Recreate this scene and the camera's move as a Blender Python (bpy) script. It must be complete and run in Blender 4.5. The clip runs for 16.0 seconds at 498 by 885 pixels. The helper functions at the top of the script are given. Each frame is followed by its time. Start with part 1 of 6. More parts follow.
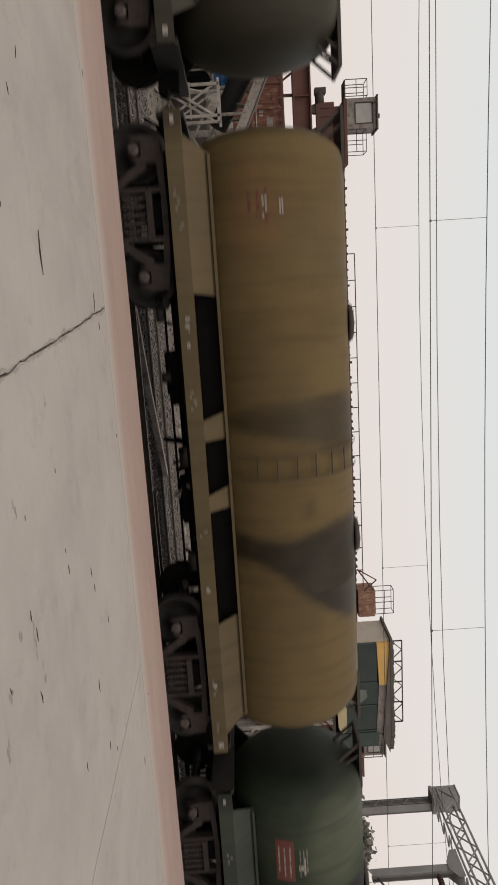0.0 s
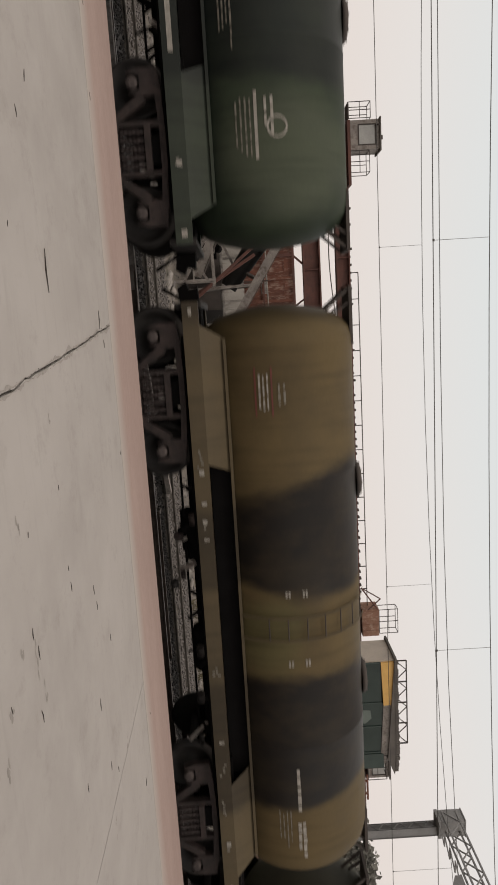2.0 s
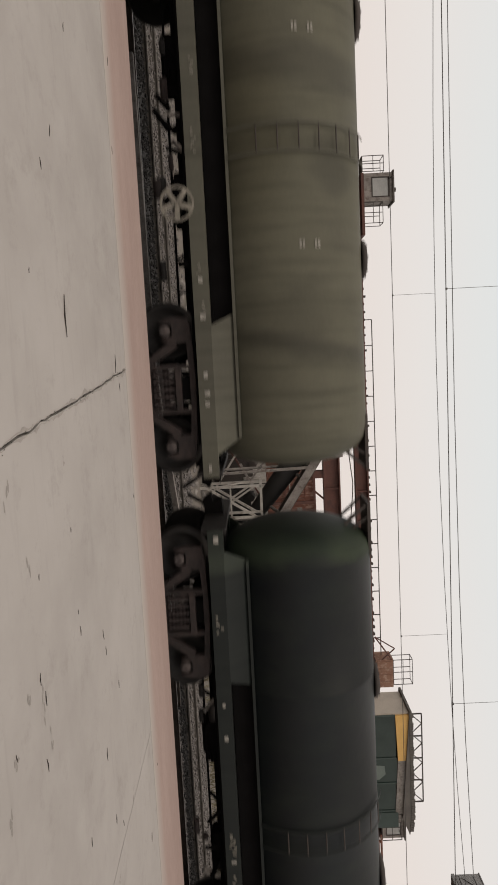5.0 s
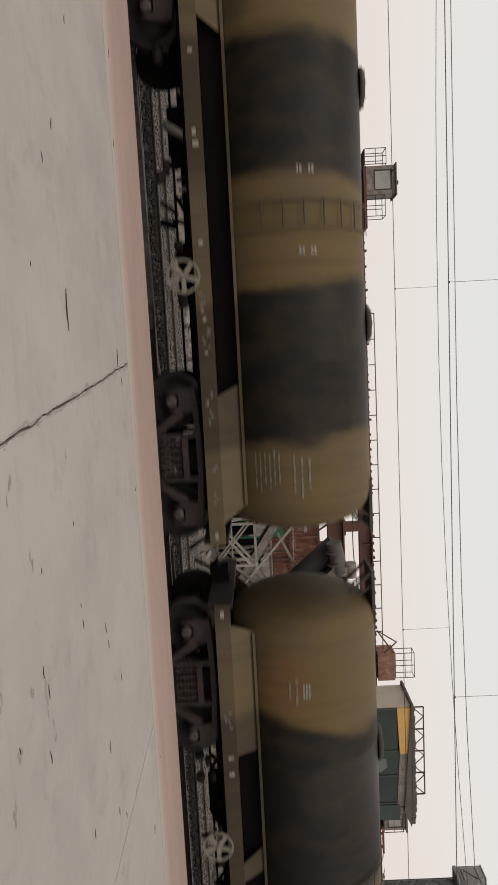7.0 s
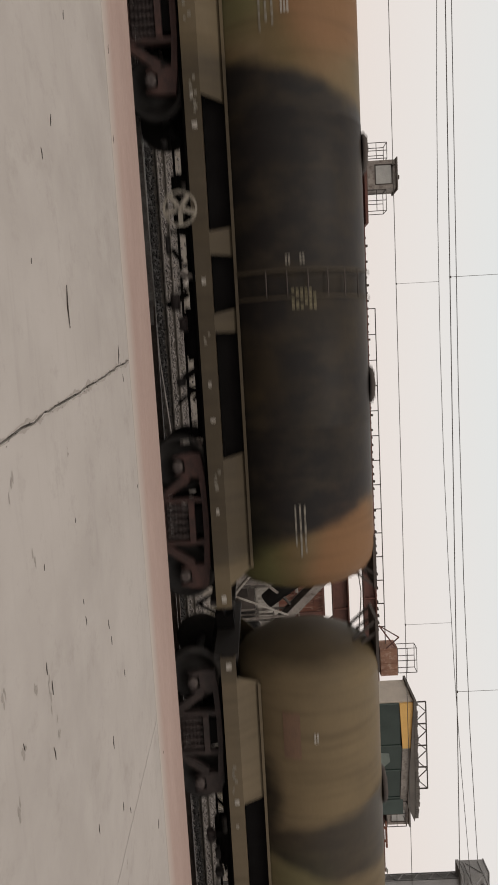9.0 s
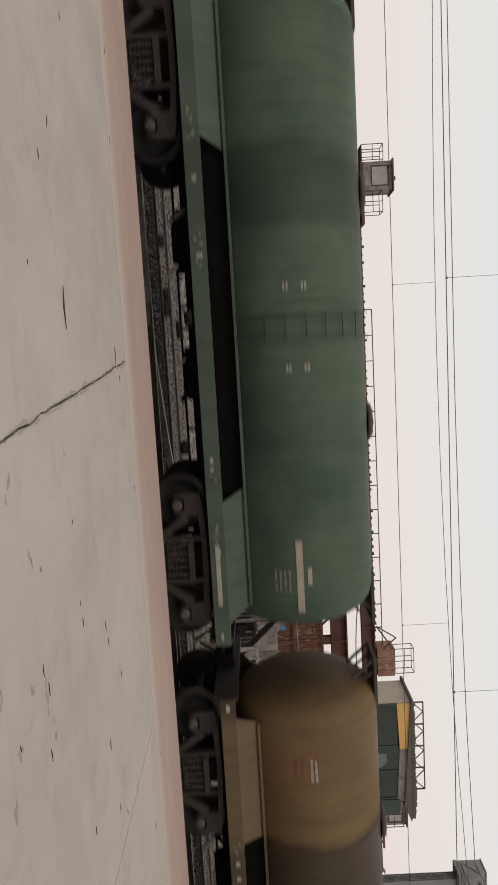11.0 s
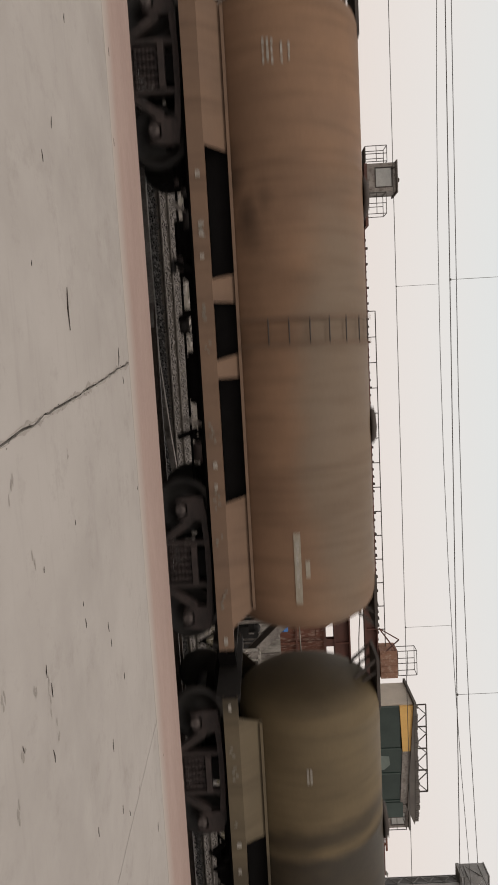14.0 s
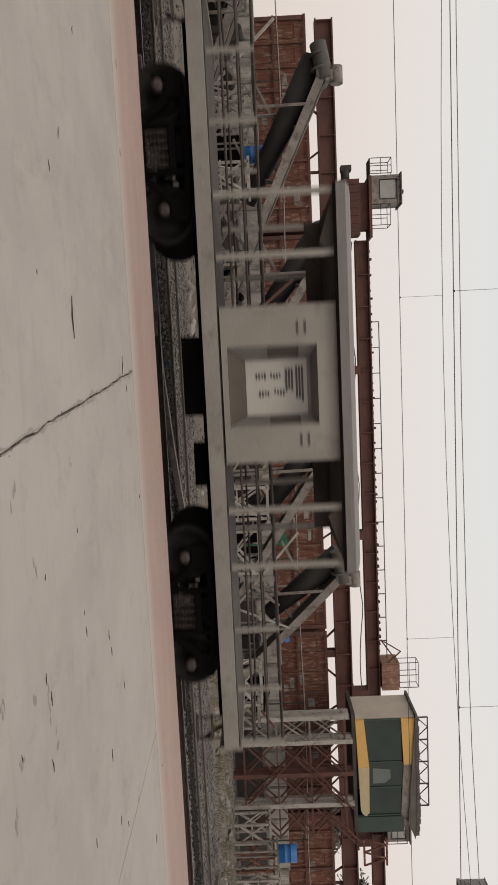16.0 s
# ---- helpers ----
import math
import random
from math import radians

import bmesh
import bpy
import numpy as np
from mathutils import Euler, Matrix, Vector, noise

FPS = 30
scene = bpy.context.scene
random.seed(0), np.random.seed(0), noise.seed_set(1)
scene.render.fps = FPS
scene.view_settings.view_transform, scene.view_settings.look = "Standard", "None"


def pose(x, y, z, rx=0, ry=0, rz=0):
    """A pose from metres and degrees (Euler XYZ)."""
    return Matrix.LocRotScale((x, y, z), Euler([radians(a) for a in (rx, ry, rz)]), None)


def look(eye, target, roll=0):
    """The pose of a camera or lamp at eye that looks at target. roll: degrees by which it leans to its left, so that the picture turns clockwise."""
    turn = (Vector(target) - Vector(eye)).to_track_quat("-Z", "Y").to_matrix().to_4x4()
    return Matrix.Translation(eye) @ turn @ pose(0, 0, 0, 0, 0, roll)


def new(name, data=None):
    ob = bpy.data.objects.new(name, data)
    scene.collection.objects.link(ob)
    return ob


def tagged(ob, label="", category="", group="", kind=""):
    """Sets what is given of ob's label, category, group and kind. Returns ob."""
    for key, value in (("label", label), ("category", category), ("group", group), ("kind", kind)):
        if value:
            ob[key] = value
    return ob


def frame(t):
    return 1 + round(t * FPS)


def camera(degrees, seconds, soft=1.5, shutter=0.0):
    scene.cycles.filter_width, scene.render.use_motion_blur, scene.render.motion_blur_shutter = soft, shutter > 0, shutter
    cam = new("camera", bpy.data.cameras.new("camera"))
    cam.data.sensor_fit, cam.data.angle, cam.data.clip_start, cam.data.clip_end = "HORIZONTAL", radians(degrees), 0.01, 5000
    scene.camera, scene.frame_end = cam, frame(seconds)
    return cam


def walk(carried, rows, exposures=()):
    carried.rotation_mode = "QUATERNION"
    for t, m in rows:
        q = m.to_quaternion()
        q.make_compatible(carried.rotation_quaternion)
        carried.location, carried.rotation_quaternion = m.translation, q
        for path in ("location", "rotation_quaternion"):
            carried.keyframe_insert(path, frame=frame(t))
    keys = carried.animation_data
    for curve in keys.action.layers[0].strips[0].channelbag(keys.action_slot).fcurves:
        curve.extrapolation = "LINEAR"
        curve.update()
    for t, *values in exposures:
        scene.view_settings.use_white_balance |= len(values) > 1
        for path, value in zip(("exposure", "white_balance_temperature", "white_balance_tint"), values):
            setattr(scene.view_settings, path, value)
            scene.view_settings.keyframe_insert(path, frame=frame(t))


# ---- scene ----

from mathutils import Quaternion

# ---------------------------------------------------------------- camera
# x runs along the rails, y away from the platform, z up from the rail top.
EYE = Vector((0.0, -12.756, 1.975))
AIM = [  # seconds, heading towards +x, rise, tilt of the horizon (degrees)
    (0.0, 11.90, 0.51, 3.63),
    (0.5, 11.62, 0.39, 3.74),
    (1.0, 11.30, 0.50, 3.73),
    (1.5, 11.01, 0.49, 3.64),
    (2.0, 10.38, 0.29, 3.45),
    (2.5, 8.60, 0.39, 2.77),
    (3.0, 6.73, 0.55, 2.14),
    (3.5, 6.06, 0.12, 2.09),
    (4.0, 6.17, -0.34, 2.64),
    (6.5, 6.86, -0.88, 2.74),
    (7.0, 7.03, -0.84, 2.84),
    (7.5, 7.11, -0.80, 2.95),
    (8.0, 7.14, -0.95, 2.95),
    (8.5, 7.27, -1.09, 3.00),
    (9.0, 7.36, -1.00, 3.09),
    (11.5, 7.30, -0.68, 3.21),
    (12.0, 7.32, -0.64, 3.26),
    (12.5, 7.26, -0.60, 3.34),
    (13.0, 7.15, -0.60, 3.35),
    (13.5, 7.14, -0.71, 3.26),
    (14.0, 7.16, -0.99, 3.05),
    (14.5, 7.18, -1.13, 2.87),
    (15.0, 7.14, -1.20, 2.74),
    (15.5, 6.97, -1.16, 2.77),
    (16.0, 6.35, -1.18, 2.57),
]


def aim(yaw, pitch, tilt):
    y, p = radians(yaw), radians(pitch)
    way = Vector((math.sin(y) * math.cos(p), math.cos(y) * math.cos(p), math.sin(p)))
    return look(EYE, EYE + way, 90 - tilt)  # the phone is held on its side


cam = camera(41.03, 16.0, soft=1.7, shutter=0.26)
walk(cam, [(t, aim(a, b, c)) for t, a, b, c in AIM], exposures=[(0.0, 0.02, 6980, 14.2), (4.0, 0.03, 6980, 14.0), (6.5, 0.06, 6980, 14.0), (13.0, 0.06, 6980, 14.0), (16.0, 0.02, 6980, 14.0)])

# ---------------------------------------------------------------- world and sun
world = bpy.data.worlds.new("hazy_sky")
scene.world = world
world.use_nodes = True
wn, wl = world.node_tree.nodes, world.node_tree.links
wn.clear()
w_out = wn.new("ShaderNodeOutputWorld")
w_bg = wn.new("ShaderNodeBackground")
w_sky = wn.new("ShaderNodeTexSky")
w_sky.sky_type, w_sky.sun_disc = "NISHITA", False
w_sky.sun_elevation, w_sky.sun_rotation = radians(50), radians(200)
w_sky.air_density, w_sky.dust_density, w_sky.ozone_density = 1.0, 6.0, 1.0
w_dim = wn.new("ShaderNodeMixRGB")
w_dim.blend_type, w_dim.inputs[0].default_value = "MULTIPLY", 1.0
w_dim.inputs[2].default_value = (0.08, 0.08, 0.08, 1)
w_tc = wn.new("ShaderNodeTexCoord")
w_sep = wn.new("ShaderNodeSeparateXYZ")
w_ramp = wn.new("ShaderNodeValToRGB")  # haze: cream low down, paler and cooler higher up
w_ramp.color_ramp.elements[0].position, w_ramp.color_ramp.elements[0].color = 0.0, (0.75, 0.70, 0.665, 1)
w_ramp.color_ramp.elements[1].position, w_ramp.color_ramp.elements[1].color = 0.36, (0.735, 0.81, 0.835, 1)
for at, col in ((0.15, (0.79, 0.757, 0.735, 1)), (0.24, (0.785, 0.79, 0.785, 1)), (0.60, (0.80, 0.765, 0.73, 1))):
    e = w_ramp.color_ramp.elements.new(at)
    e.color = col
w_mix = wn.new("ShaderNodeMixRGB")
w_mix.inputs[0].default_value = 0.92
wl.new(w_tc.outputs["Generated"], w_sep.inputs[0])
wl.new(w_sep.outputs["Z"], w_ramp.inputs[0])
wl.new(w_sky.outputs[0], w_dim.inputs[1])
wl.new(w_dim.outputs[0], w_mix.inputs[1])
wl.new(w_ramp.outputs[0], w_mix.inputs[2])
wl.new(w_mix.outputs[0], w_bg.inputs[0])
w_bg.inputs[1].default_value = 1.0
wl.new(w_bg.outputs[0], w_out.inputs[0])

sun = new("sun", bpy.data.lights.new("sun", "SUN"))
sun.data.energy, sun.data.angle, sun.data.color = 0.55, radians(20), (1.0, 0.93, 0.84)
sun.matrix_world = look((-10, -22, 32), (0, 0, 0))

# ---------------------------------------------------------------- materials
MATS = {}


def nodes_of(name):
    m = bpy.data.materials.new(name)
    m.use_nodes = True
    return m, m.node_tree.nodes, m.node_tree.links, m.node_tree.nodes["Principled BSDF"]


def coords(n, l, stretch, jitter=True):
    """Object coordinates, moved by a random step for each object."""
    tc, mp = n.new("ShaderNodeTexCoord"), n.new("ShaderNodeMapping")
    mp.inputs["Scale"].default_value = stretch
    l.new(tc.outputs["Object"], mp.inputs[0])
    if jitter:
        oi, mu = n.new("ShaderNodeObjectInfo"), n.new("ShaderNodeMath")
        mu.operation = "MULTIPLY"
        mu.inputs[1].default_value = 37.0
        l.new(oi.outputs["Random"], mu.inputs[0])
        l.new(mu.outputs[0], mp.inputs["Location"])
    return mp.outputs[0]


def noise_node(n, l, co, scale, detail=6.0, rough=0.6):
    t = n.new("ShaderNodeTexNoise")
    t.inputs["Scale"].default_value, t.inputs["Detail"].default_value, t.inputs["Roughness"].default_value = scale, detail, rough
    l.new(co, t.inputs["Vector"])
    return t.outputs["Fac"]


def ramp_node(n, l, fac, stops):
    r = n.new("ShaderNodeValToRGB")
    el = r.color_ramp.elements
    while len(el) < len(stops):
        el.new(0.5)
    for e, (at, c) in zip(el, stops):
        e.position = at
        e.color = (*c, 1) if len(c) == 3 else c
    l.new(fac, r.inputs[0])
    return r.outputs[0]


def mix_node(n, l, fac, a, b, kind="MIX"):
    m = n.new("ShaderNodeMixRGB")
    m.blend_type = kind
    for sock, v in ((0, fac), (1, a), (2, b)):
        if isinstance(v, (int, float)):
            m.inputs[sock].default_value = v
        elif isinstance(v, tuple):
            m.inputs[sock].default_value = (*v, 1)
        else:
            l.new(v, m.inputs[sock])
    return m.outputs[0]


def bump_node(n, l, b, height, strength, distance=0.02):
    bp = n.new("ShaderNodeBump")
    bp.inputs["Strength"].default_value, bp.inputs["Distance"].default_value = strength, distance
    l.new(height, bp.inputs["Height"])
    l.new(bp.outputs[0], b.inputs["Normal"])


def surface(name, light, dark, scale=1.5, rough=0.75, metal=0.0, bump=0.25, dirt=None, amount=0.5, stretch=(1, 1, 1), fine=40.0, jitter=True):
    """A worn surface: two tones at a large scale, grain at a small one, dirt in patches."""
    if name in MATS:
        return MATS[name]
    m, n, l, b = nodes_of(name)
    co = coords(n, l, stretch, jitter)
    big, small = noise_node(n, l, co, scale), noise_node(n, l, co, fine, 4)
    col = ramp_node(n, l, big, [(0.32, dark), (0.68, light)])
    col = mix_node(n, l, 0.35, col, ramp_node(n, l, small, [(0.3, tuple(c * 0.55 for c in dark)), (0.7, light)]))
    if dirt:
        patch = noise_node(n, l, co, scale * 2.7, 8, 0.7)
        mask = ramp_node(n, l, patch, [(0.60 - 0.25 * amount, (0, 0, 0)), (0.72, (1, 1, 1))])
        col = mix_node(n, l, mask, col, dirt)
    l.new(col, b.inputs["Base Color"])
    b.inputs["Roughness"].default_value, b.inputs["Metallic"].default_value = rough, metal
    bump_node(n, l, b, small, bump)
    MATS[name] = m
    return m


def plain(name, colour, rough=0.6, metal=0.0):
    return surface(name, colour, tuple(c * 0.8 for c in colour), 3.0, rough, metal, 0.08)


def calc(n, l, op, *values):
    """A Math node."""
    m = n.new("ShaderNodeMath")
    m.operation = op
    for sock, v in zip(m.inputs, values):
        if isinstance(v, (int, float)):
            sock.default_value = v
        else:
            l.new(v, sock)
    return m.outputs[0]


def soften(n, l, value, width):
    """0 to 1 across an edge of that width."""
    r = n.new("ShaderNodeMapRange")
    r.interpolation_type = "SMOOTHSTEP"
    r.inputs["From Min"].default_value, r.inputs["From Max"].default_value = -width, width
    l.new(value, r.inputs["Value"])
    return r.outputs[0]


LOW, HIGH = 1.75, 3.85  # heights on the barrel between which a run's edges are given


def tank_paint(name, base, second, stain, runs, tints=(), rough=0.6, share=1.0):
    """Weathered tank paint under dried oil.
    runs: (x0 low, x1 low, x0 high, x1 high, strength[, bend]) for a run down the side, or (x, z, half width, half height, strength) with a leading "spot".
    tints: (x, z, half width, half height, strength, colour), patches of another old paint or rust."""
    m, n, l, b = nodes_of(name)
    tc, sep = n.new("ShaderNodeTexCoord"), n.new("ShaderNodeSeparateXYZ")
    l.new(tc.outputs["Object"], sep.inputs[0])
    sh = n.new("ShaderNodeMapping")
    sh.inputs["Location"].default_value = (sum(map(ord, name)) * 1.7, 3.1, 0)
    l.new(tc.outputs["Object"], sh.inputs[0])
    co = sh.outputs[0]
    drip = n.new("ShaderNodeMapping")  # runs are drawn out downwards
    drip.inputs["Scale"].default_value = (1.0, 0.5, 0.45)
    l.new(co, drip.inputs[0])
    wob = calc(n, l, "ADD", calc(n, l, "MULTIPLY_ADD", noise_node(n, l, drip.outputs[0], 1.1, 2, 0.5), 0.75, -0.375), calc(n, l, "MULTIPLY_ADD", noise_node(n, l, drip.outputs[0], 6.0, 4, 0.6), 0.22, -0.11))
    up = n.new("ShaderNodeMapRange")
    up.inputs["From Min"].default_value, up.inputs["From Max"].default_value = LOW, HIGH
    l.new(sep.outputs["Z"], up.inputs["Value"])
    ends = n.new("ShaderNodeMapRange")  # darker towards the tip of the dished front end
    ends.inputs["From Min"].default_value, ends.inputs["From Max"].default_value = -5.22, -5.55
    ends.inputs["To Max"].default_value = 0.55
    l.new(calc(n, l, "ADD", sep.outputs["X"], calc(n, l, "MULTIPLY", wob, 0.5)), ends.inputs["Value"])
    mask = ends.outputs[0]

    def spot(x, z, rx, rz):
        dx = calc(n, l, "DIVIDE", calc(n, l, "SUBTRACT", sep.outputs["X"], x), rx)
        dz = calc(n, l, "DIVIDE", calc(n, l, "SUBTRACT", sep.outputs["Z"], z), rz)
        far = calc(n, l, "SQRT", calc(n, l, "ADD", calc(n, l, "MULTIPLY", dx, dx), calc(n, l, "MULTIPLY", dz, dz)))
        near = calc(n, l, "MULTIPLY", calc(n, l, "SUBTRACT", 1.0, far), min(rx, rz))
        return calc(n, l, "ADD", near, calc(n, l, "MULTIPLY", wob, 0.8))

    for shape in runs:
        if shape[0] == "spot":
            edge, strength, width = spot(*shape[1:5]), shape[5], 0.17
        else:
            a0, a1, c0, c1, strength = shape[:5]
            v = calc(n, l, "POWER", up.outputs[0], shape[5]) if len(shape) > 5 else up.outputs[0]
            front = calc(n, l, "SUBTRACT", sep.outputs["X"], calc(n, l, "MULTIPLY_ADD", v, c0 - a0, a0))
            rear = calc(n, l, "SUBTRACT", calc(n, l, "MULTIPLY_ADD", v, c1 - a1, a1), sep.outputs["X"])
            edge, width = calc(n, l, "ADD", calc(n, l, "MINIMUM", front, rear), calc(n, l, "MULTIPLY", wob, 0.9)), 0.17
        mask = calc(n, l, "MAXIMUM", mask, calc(n, l, "MULTIPLY", soften(n, l, edge, width), strength * share))
    soft = noise_node(n, l, co, 0.8, 5, 0.55)
    body = ramp_node(n, l, soft, [(0.35, second), (0.65, base)])
    for x, z, rx, rz, strength, colour in tints:
        body = mix_node(n, l, calc(n, l, "MULTIPLY", soften(n, l, spot(x, z, rx, rz), 0.3), strength), body, colour)
    streak_co = n.new("ShaderNodeMapping")
    streak_co.inputs["Scale"].default_value = (5.0, 0.35, 0.35)
    l.new(co, streak_co.inputs[0])
    streak = noise_node(n, l, streak_co.outputs[0], 1.3, 5, 0.6)
    body = mix_node(n, l, ramp_node(n, l, streak, [(0.48, (0, 0, 0)), (0.8, (0.5, 0.5, 0.5))]), body, tuple(c * 0.45 for c in second))
    patchy = noise_node(n, l, drip.outputs[0], 2.6, 6, 0.65)
    thin = calc(n, l, "MULTIPLY", calc(n, l, "MULTIPLY", mask, ramp_node(n, l, soft, [(0.2, (0.75, 0.75, 0.75)), (0.5, (1, 1, 1))])), ramp_node(n, l, patchy, [(0.3, (0.84, 0.84, 0.84)), (0.55, (1, 1, 1))]))
    col = mix_node(n, l, thin, body, stain)
    grain = noise_node(n, l, co, 22, 5)
    col = mix_node(n, l, 0.25, col, ramp_node(n, l, grain, [(0.3, (0.0, 0.0, 0.0)), (0.75, (0.2, 0.19, 0.17))]), "SOFT_LIGHT")
    l.new(col, b.inputs["Base Color"])
    dry = ramp_node(n, l, soft, [(0.3, (rough - 0.1,) * 3), (0.7, (rough + 0.15,) * 3)])
    l.new(mix_node(n, l, thin, dry, (0.50, 0.50, 0.50)), b.inputs["Roughness"])  # oil stays glossier than dry paint
    l.new(calc(n, l, "MULTIPLY_ADD", thin, 0.05, 0.17), b.inputs["Specular IOR Level"])
    bump_node(n, l, b, noise_node(n, l, co, 2.2, 3), 0.12, 0.05)
    return m


def platform_concrete():
    """Pale worn concrete: cloudy tones, faint wheel and water marks, fine specks."""
    m, n, l, b = nodes_of("platform_concrete")
    tc = n.new("ShaderNodeTexCoord")
    co = tc.outputs["Object"]
    cloud = noise_node(n, l, co, 0.45, 3, 0.5)
    blotch = noise_node(n, l, co, 1.7, 5, 0.65)
    col = ramp_node(n, l, cloud, [(0.3, (0.326, 0.303, 0.284)), (0.7, (0.390, 0.365, 0.344))])
    col = mix_node(n, l, ramp_node(n, l, blotch, [(0.40, (0, 0, 0)), (0.75, (0.6, 0.6, 0.6))]), col, (0.426, 0.402, 0.382))
    dirt = noise_node(n, l, co, 2.6, 8, 0.75)
    col = mix_node(n, l, ramp_node(n, l, dirt, [(0.54, (0, 0, 0)), (0.76, (0.65, 0.65, 0.65))]), col, (0.26, 0.238, 0.215))
    sm = n.new("ShaderNodeMapping")
    sm.inputs["Scale"].default_value = (1.0, 9.0, 1.0)
    l.new(co, sm.inputs[0])
    smear = noise_node(n, l, sm.outputs[0], 0.9, 4, 0.6)
    col = mix_node(n, l, ramp_node(n, l, smear, [(0.58, (0, 0, 0)), (0.80, (0.45, 0.45, 0.45))]), col, (0.29, 0.27, 0.248))
    speck = noise_node(n, l, co, 38, 3)
    col = mix_node(n, l, ramp_node(n, l, speck, [(0.68, (0, 0, 0)), (0.78, (0.3, 0.3, 0.3))]), col, (0.24, 0.22, 0.2))
    l.new(col, b.inputs["Base Color"])
    b.inputs["Roughness"].default_value = 0.85
    bump_node(n, l, b, blotch, 0.08, 0.01)
    return m


M_CONC = platform_concrete()


def edge_paint():
    """Faded red paint that wears off towards the bare concrete behind it."""
    m, n, l, b = nodes_of("faded_red_paint")
    tc, sep = n.new("ShaderNodeTexCoord"), n.new("ShaderNodeSeparateXYZ")
    l.new(tc.outputs["Object"], sep.inputs[0])
    mp = n.new("ShaderNodeMapping")
    mp.inputs["Scale"].default_value = (0.35, 1.2, 1)
    l.new(tc.outputs["Object"], mp.inputs[0])
    big, small = noise_node(n, l, mp.outputs[0], 1.1), noise_node(n, l, mp.outputs[0], 26, 4)
    paint = ramp_node(n, l, big, [(0.3, (0.315, 0.232, 0.208)), (0.7, (0.385, 0.295, 0.265))])
    paint = mix_node(n, l, 0.25, paint, ramp_node(n, l, small, [(0.3, (0.26, 0.18, 0.155)), (0.7, (0.46, 0.33, 0.285))]))
    ma = n.new("ShaderNodeMath")
    ma.operation, ma.inputs[1].default_value = "MULTIPLY_ADD", 0.55
    l.new(big, ma.inputs[0])
    l.new(sep.outputs["Y"], ma.inputs[2])
    mr = n.new("ShaderNodeMapRange")
    mr.inputs["From Min"].default_value, mr.inputs["From Max"].default_value = -4.62, -4.12
    l.new(ma.outputs[0], mr.inputs["Value"])
    l.new(mix_node(n, l, mr.outputs[0], (0.42, 0.385, 0.355), paint), b.inputs["Base Color"])
    b.inputs["Roughness"].default_value = 0.85
    bump_node(n, l, b, small, 0.12)
    return m


M_PINK = edge_paint()
M_CRACK = surface("crack_dirt", (0.07, 0.06, 0.05), (0.03, 0.027, 0.024), 9, 0.95)
M_SCUFF = surface("scuff_dirt", (0.325, 0.300, 0.277), (0.265, 0.245, 0.225), 14, 0.95)
M_DIRT = surface("joint_dirt", (0.355, 0.33, 0.305), (0.27, 0.25, 0.228), 14, 0.95)
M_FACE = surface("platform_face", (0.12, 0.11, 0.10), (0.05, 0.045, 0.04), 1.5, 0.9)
M_GROUND = surface("dusty_ground", (0.20, 0.175, 0.15), (0.10, 0.09, 0.075), 0.35, 0.95, 0, 0.6, (0.05, 0.055, 0.03), 0.3, fine=9, jitter=False)
# oil-stained tone, lowered further to hold the dim light under the train
M_OILY_DIM = surface("oily_ballast", (0.026, 0.024, 0.023), (0.010, 0.0095, 0.009), 1.1, 0.95, 0, 0.3, (0.012, 0.011, 0.01), 0.5, fine=18)
M_STONE = surface("ballast_stone", (0.235, 0.22, 0.21), (0.11, 0.10, 0.095), 0.8, 0.95, 0, 0.3, (0.05, 0.045, 0.042), 0.35, fine=18)
M_RAIL = surface("rail_steel", (0.10, 0.075, 0.06), (0.05, 0.038, 0.03), 6, 0.6, 0.5)
M_HEAD = surface("polished_rail", (0.24, 0.22, 0.21), (0.14, 0.13, 0.12), 6, 0.35, 0.9)
M_DUSTRAIL = surface("dusty_rail", (0.20, 0.185, 0.17), (0.11, 0.10, 0.09), 3, 0.85, 0.1)
M_SLEEP = surface("sleeper_concrete", (0.17, 0.155, 0.14), (0.06, 0.055, 0.05), 3, 0.9, 0, 0.3, (0.03, 0.03, 0.03), 0.6)
# black of oily gear, deepened to pass for shade in openings and eaves
M_BLACK = surface("oily_shade_black", (0.008, 0.0075, 0.0075), (0.0045, 0.004, 0.004), 3, 0.9)
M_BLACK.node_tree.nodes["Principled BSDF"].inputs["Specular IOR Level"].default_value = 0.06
M_BOGIE = surface("bogie_rust", (0.062, 0.042, 0.038), (0.025, 0.019, 0.018), 3.5, 0.75, 0.2, 0.4, (0.015, 0.013, 0.012), 0.6)
M_BOGIE2 = surface("bogie_red_rust", (0.092, 0.042, 0.035), (0.032, 0.02, 0.018), 3.5, 0.75, 0.2, 0.4, (0.02, 0.015, 0.013), 0.5)
M_WHEEL = surface("wheel_steel", (0.03, 0.025, 0.023), (0.012, 0.011, 0.010), 6, 0.7, 0.2)
M_CAP = surface("axle_cap", (0.12, 0.095, 0.088), (0.05, 0.04, 0.038), 9, 0.7, 0.1)
M_SPRING = surface("spring_steel", (0.060, 0.043, 0.040), (0.028, 0.021, 0.020), 8, 0.6, 0.3)
M_WHITE = surface("white_marking", (0.42, 0.40, 0.36), (0.20, 0.185, 0.16), 10, 0.7)
M_FAINT = surface("worn_marking", (0.24, 0.225, 0.19), (0.12, 0.11, 0.09), 12, 0.7)
M_LABEL = surface("worn_label", (0.36, 0.33, 0.27), (0.24, 0.21, 0.165), 9, 0.7)
M_FADED = surface("faded_red_panel", (0.15, 0.085, 0.05), (0.10, 0.06, 0.04), 5, 0.7)
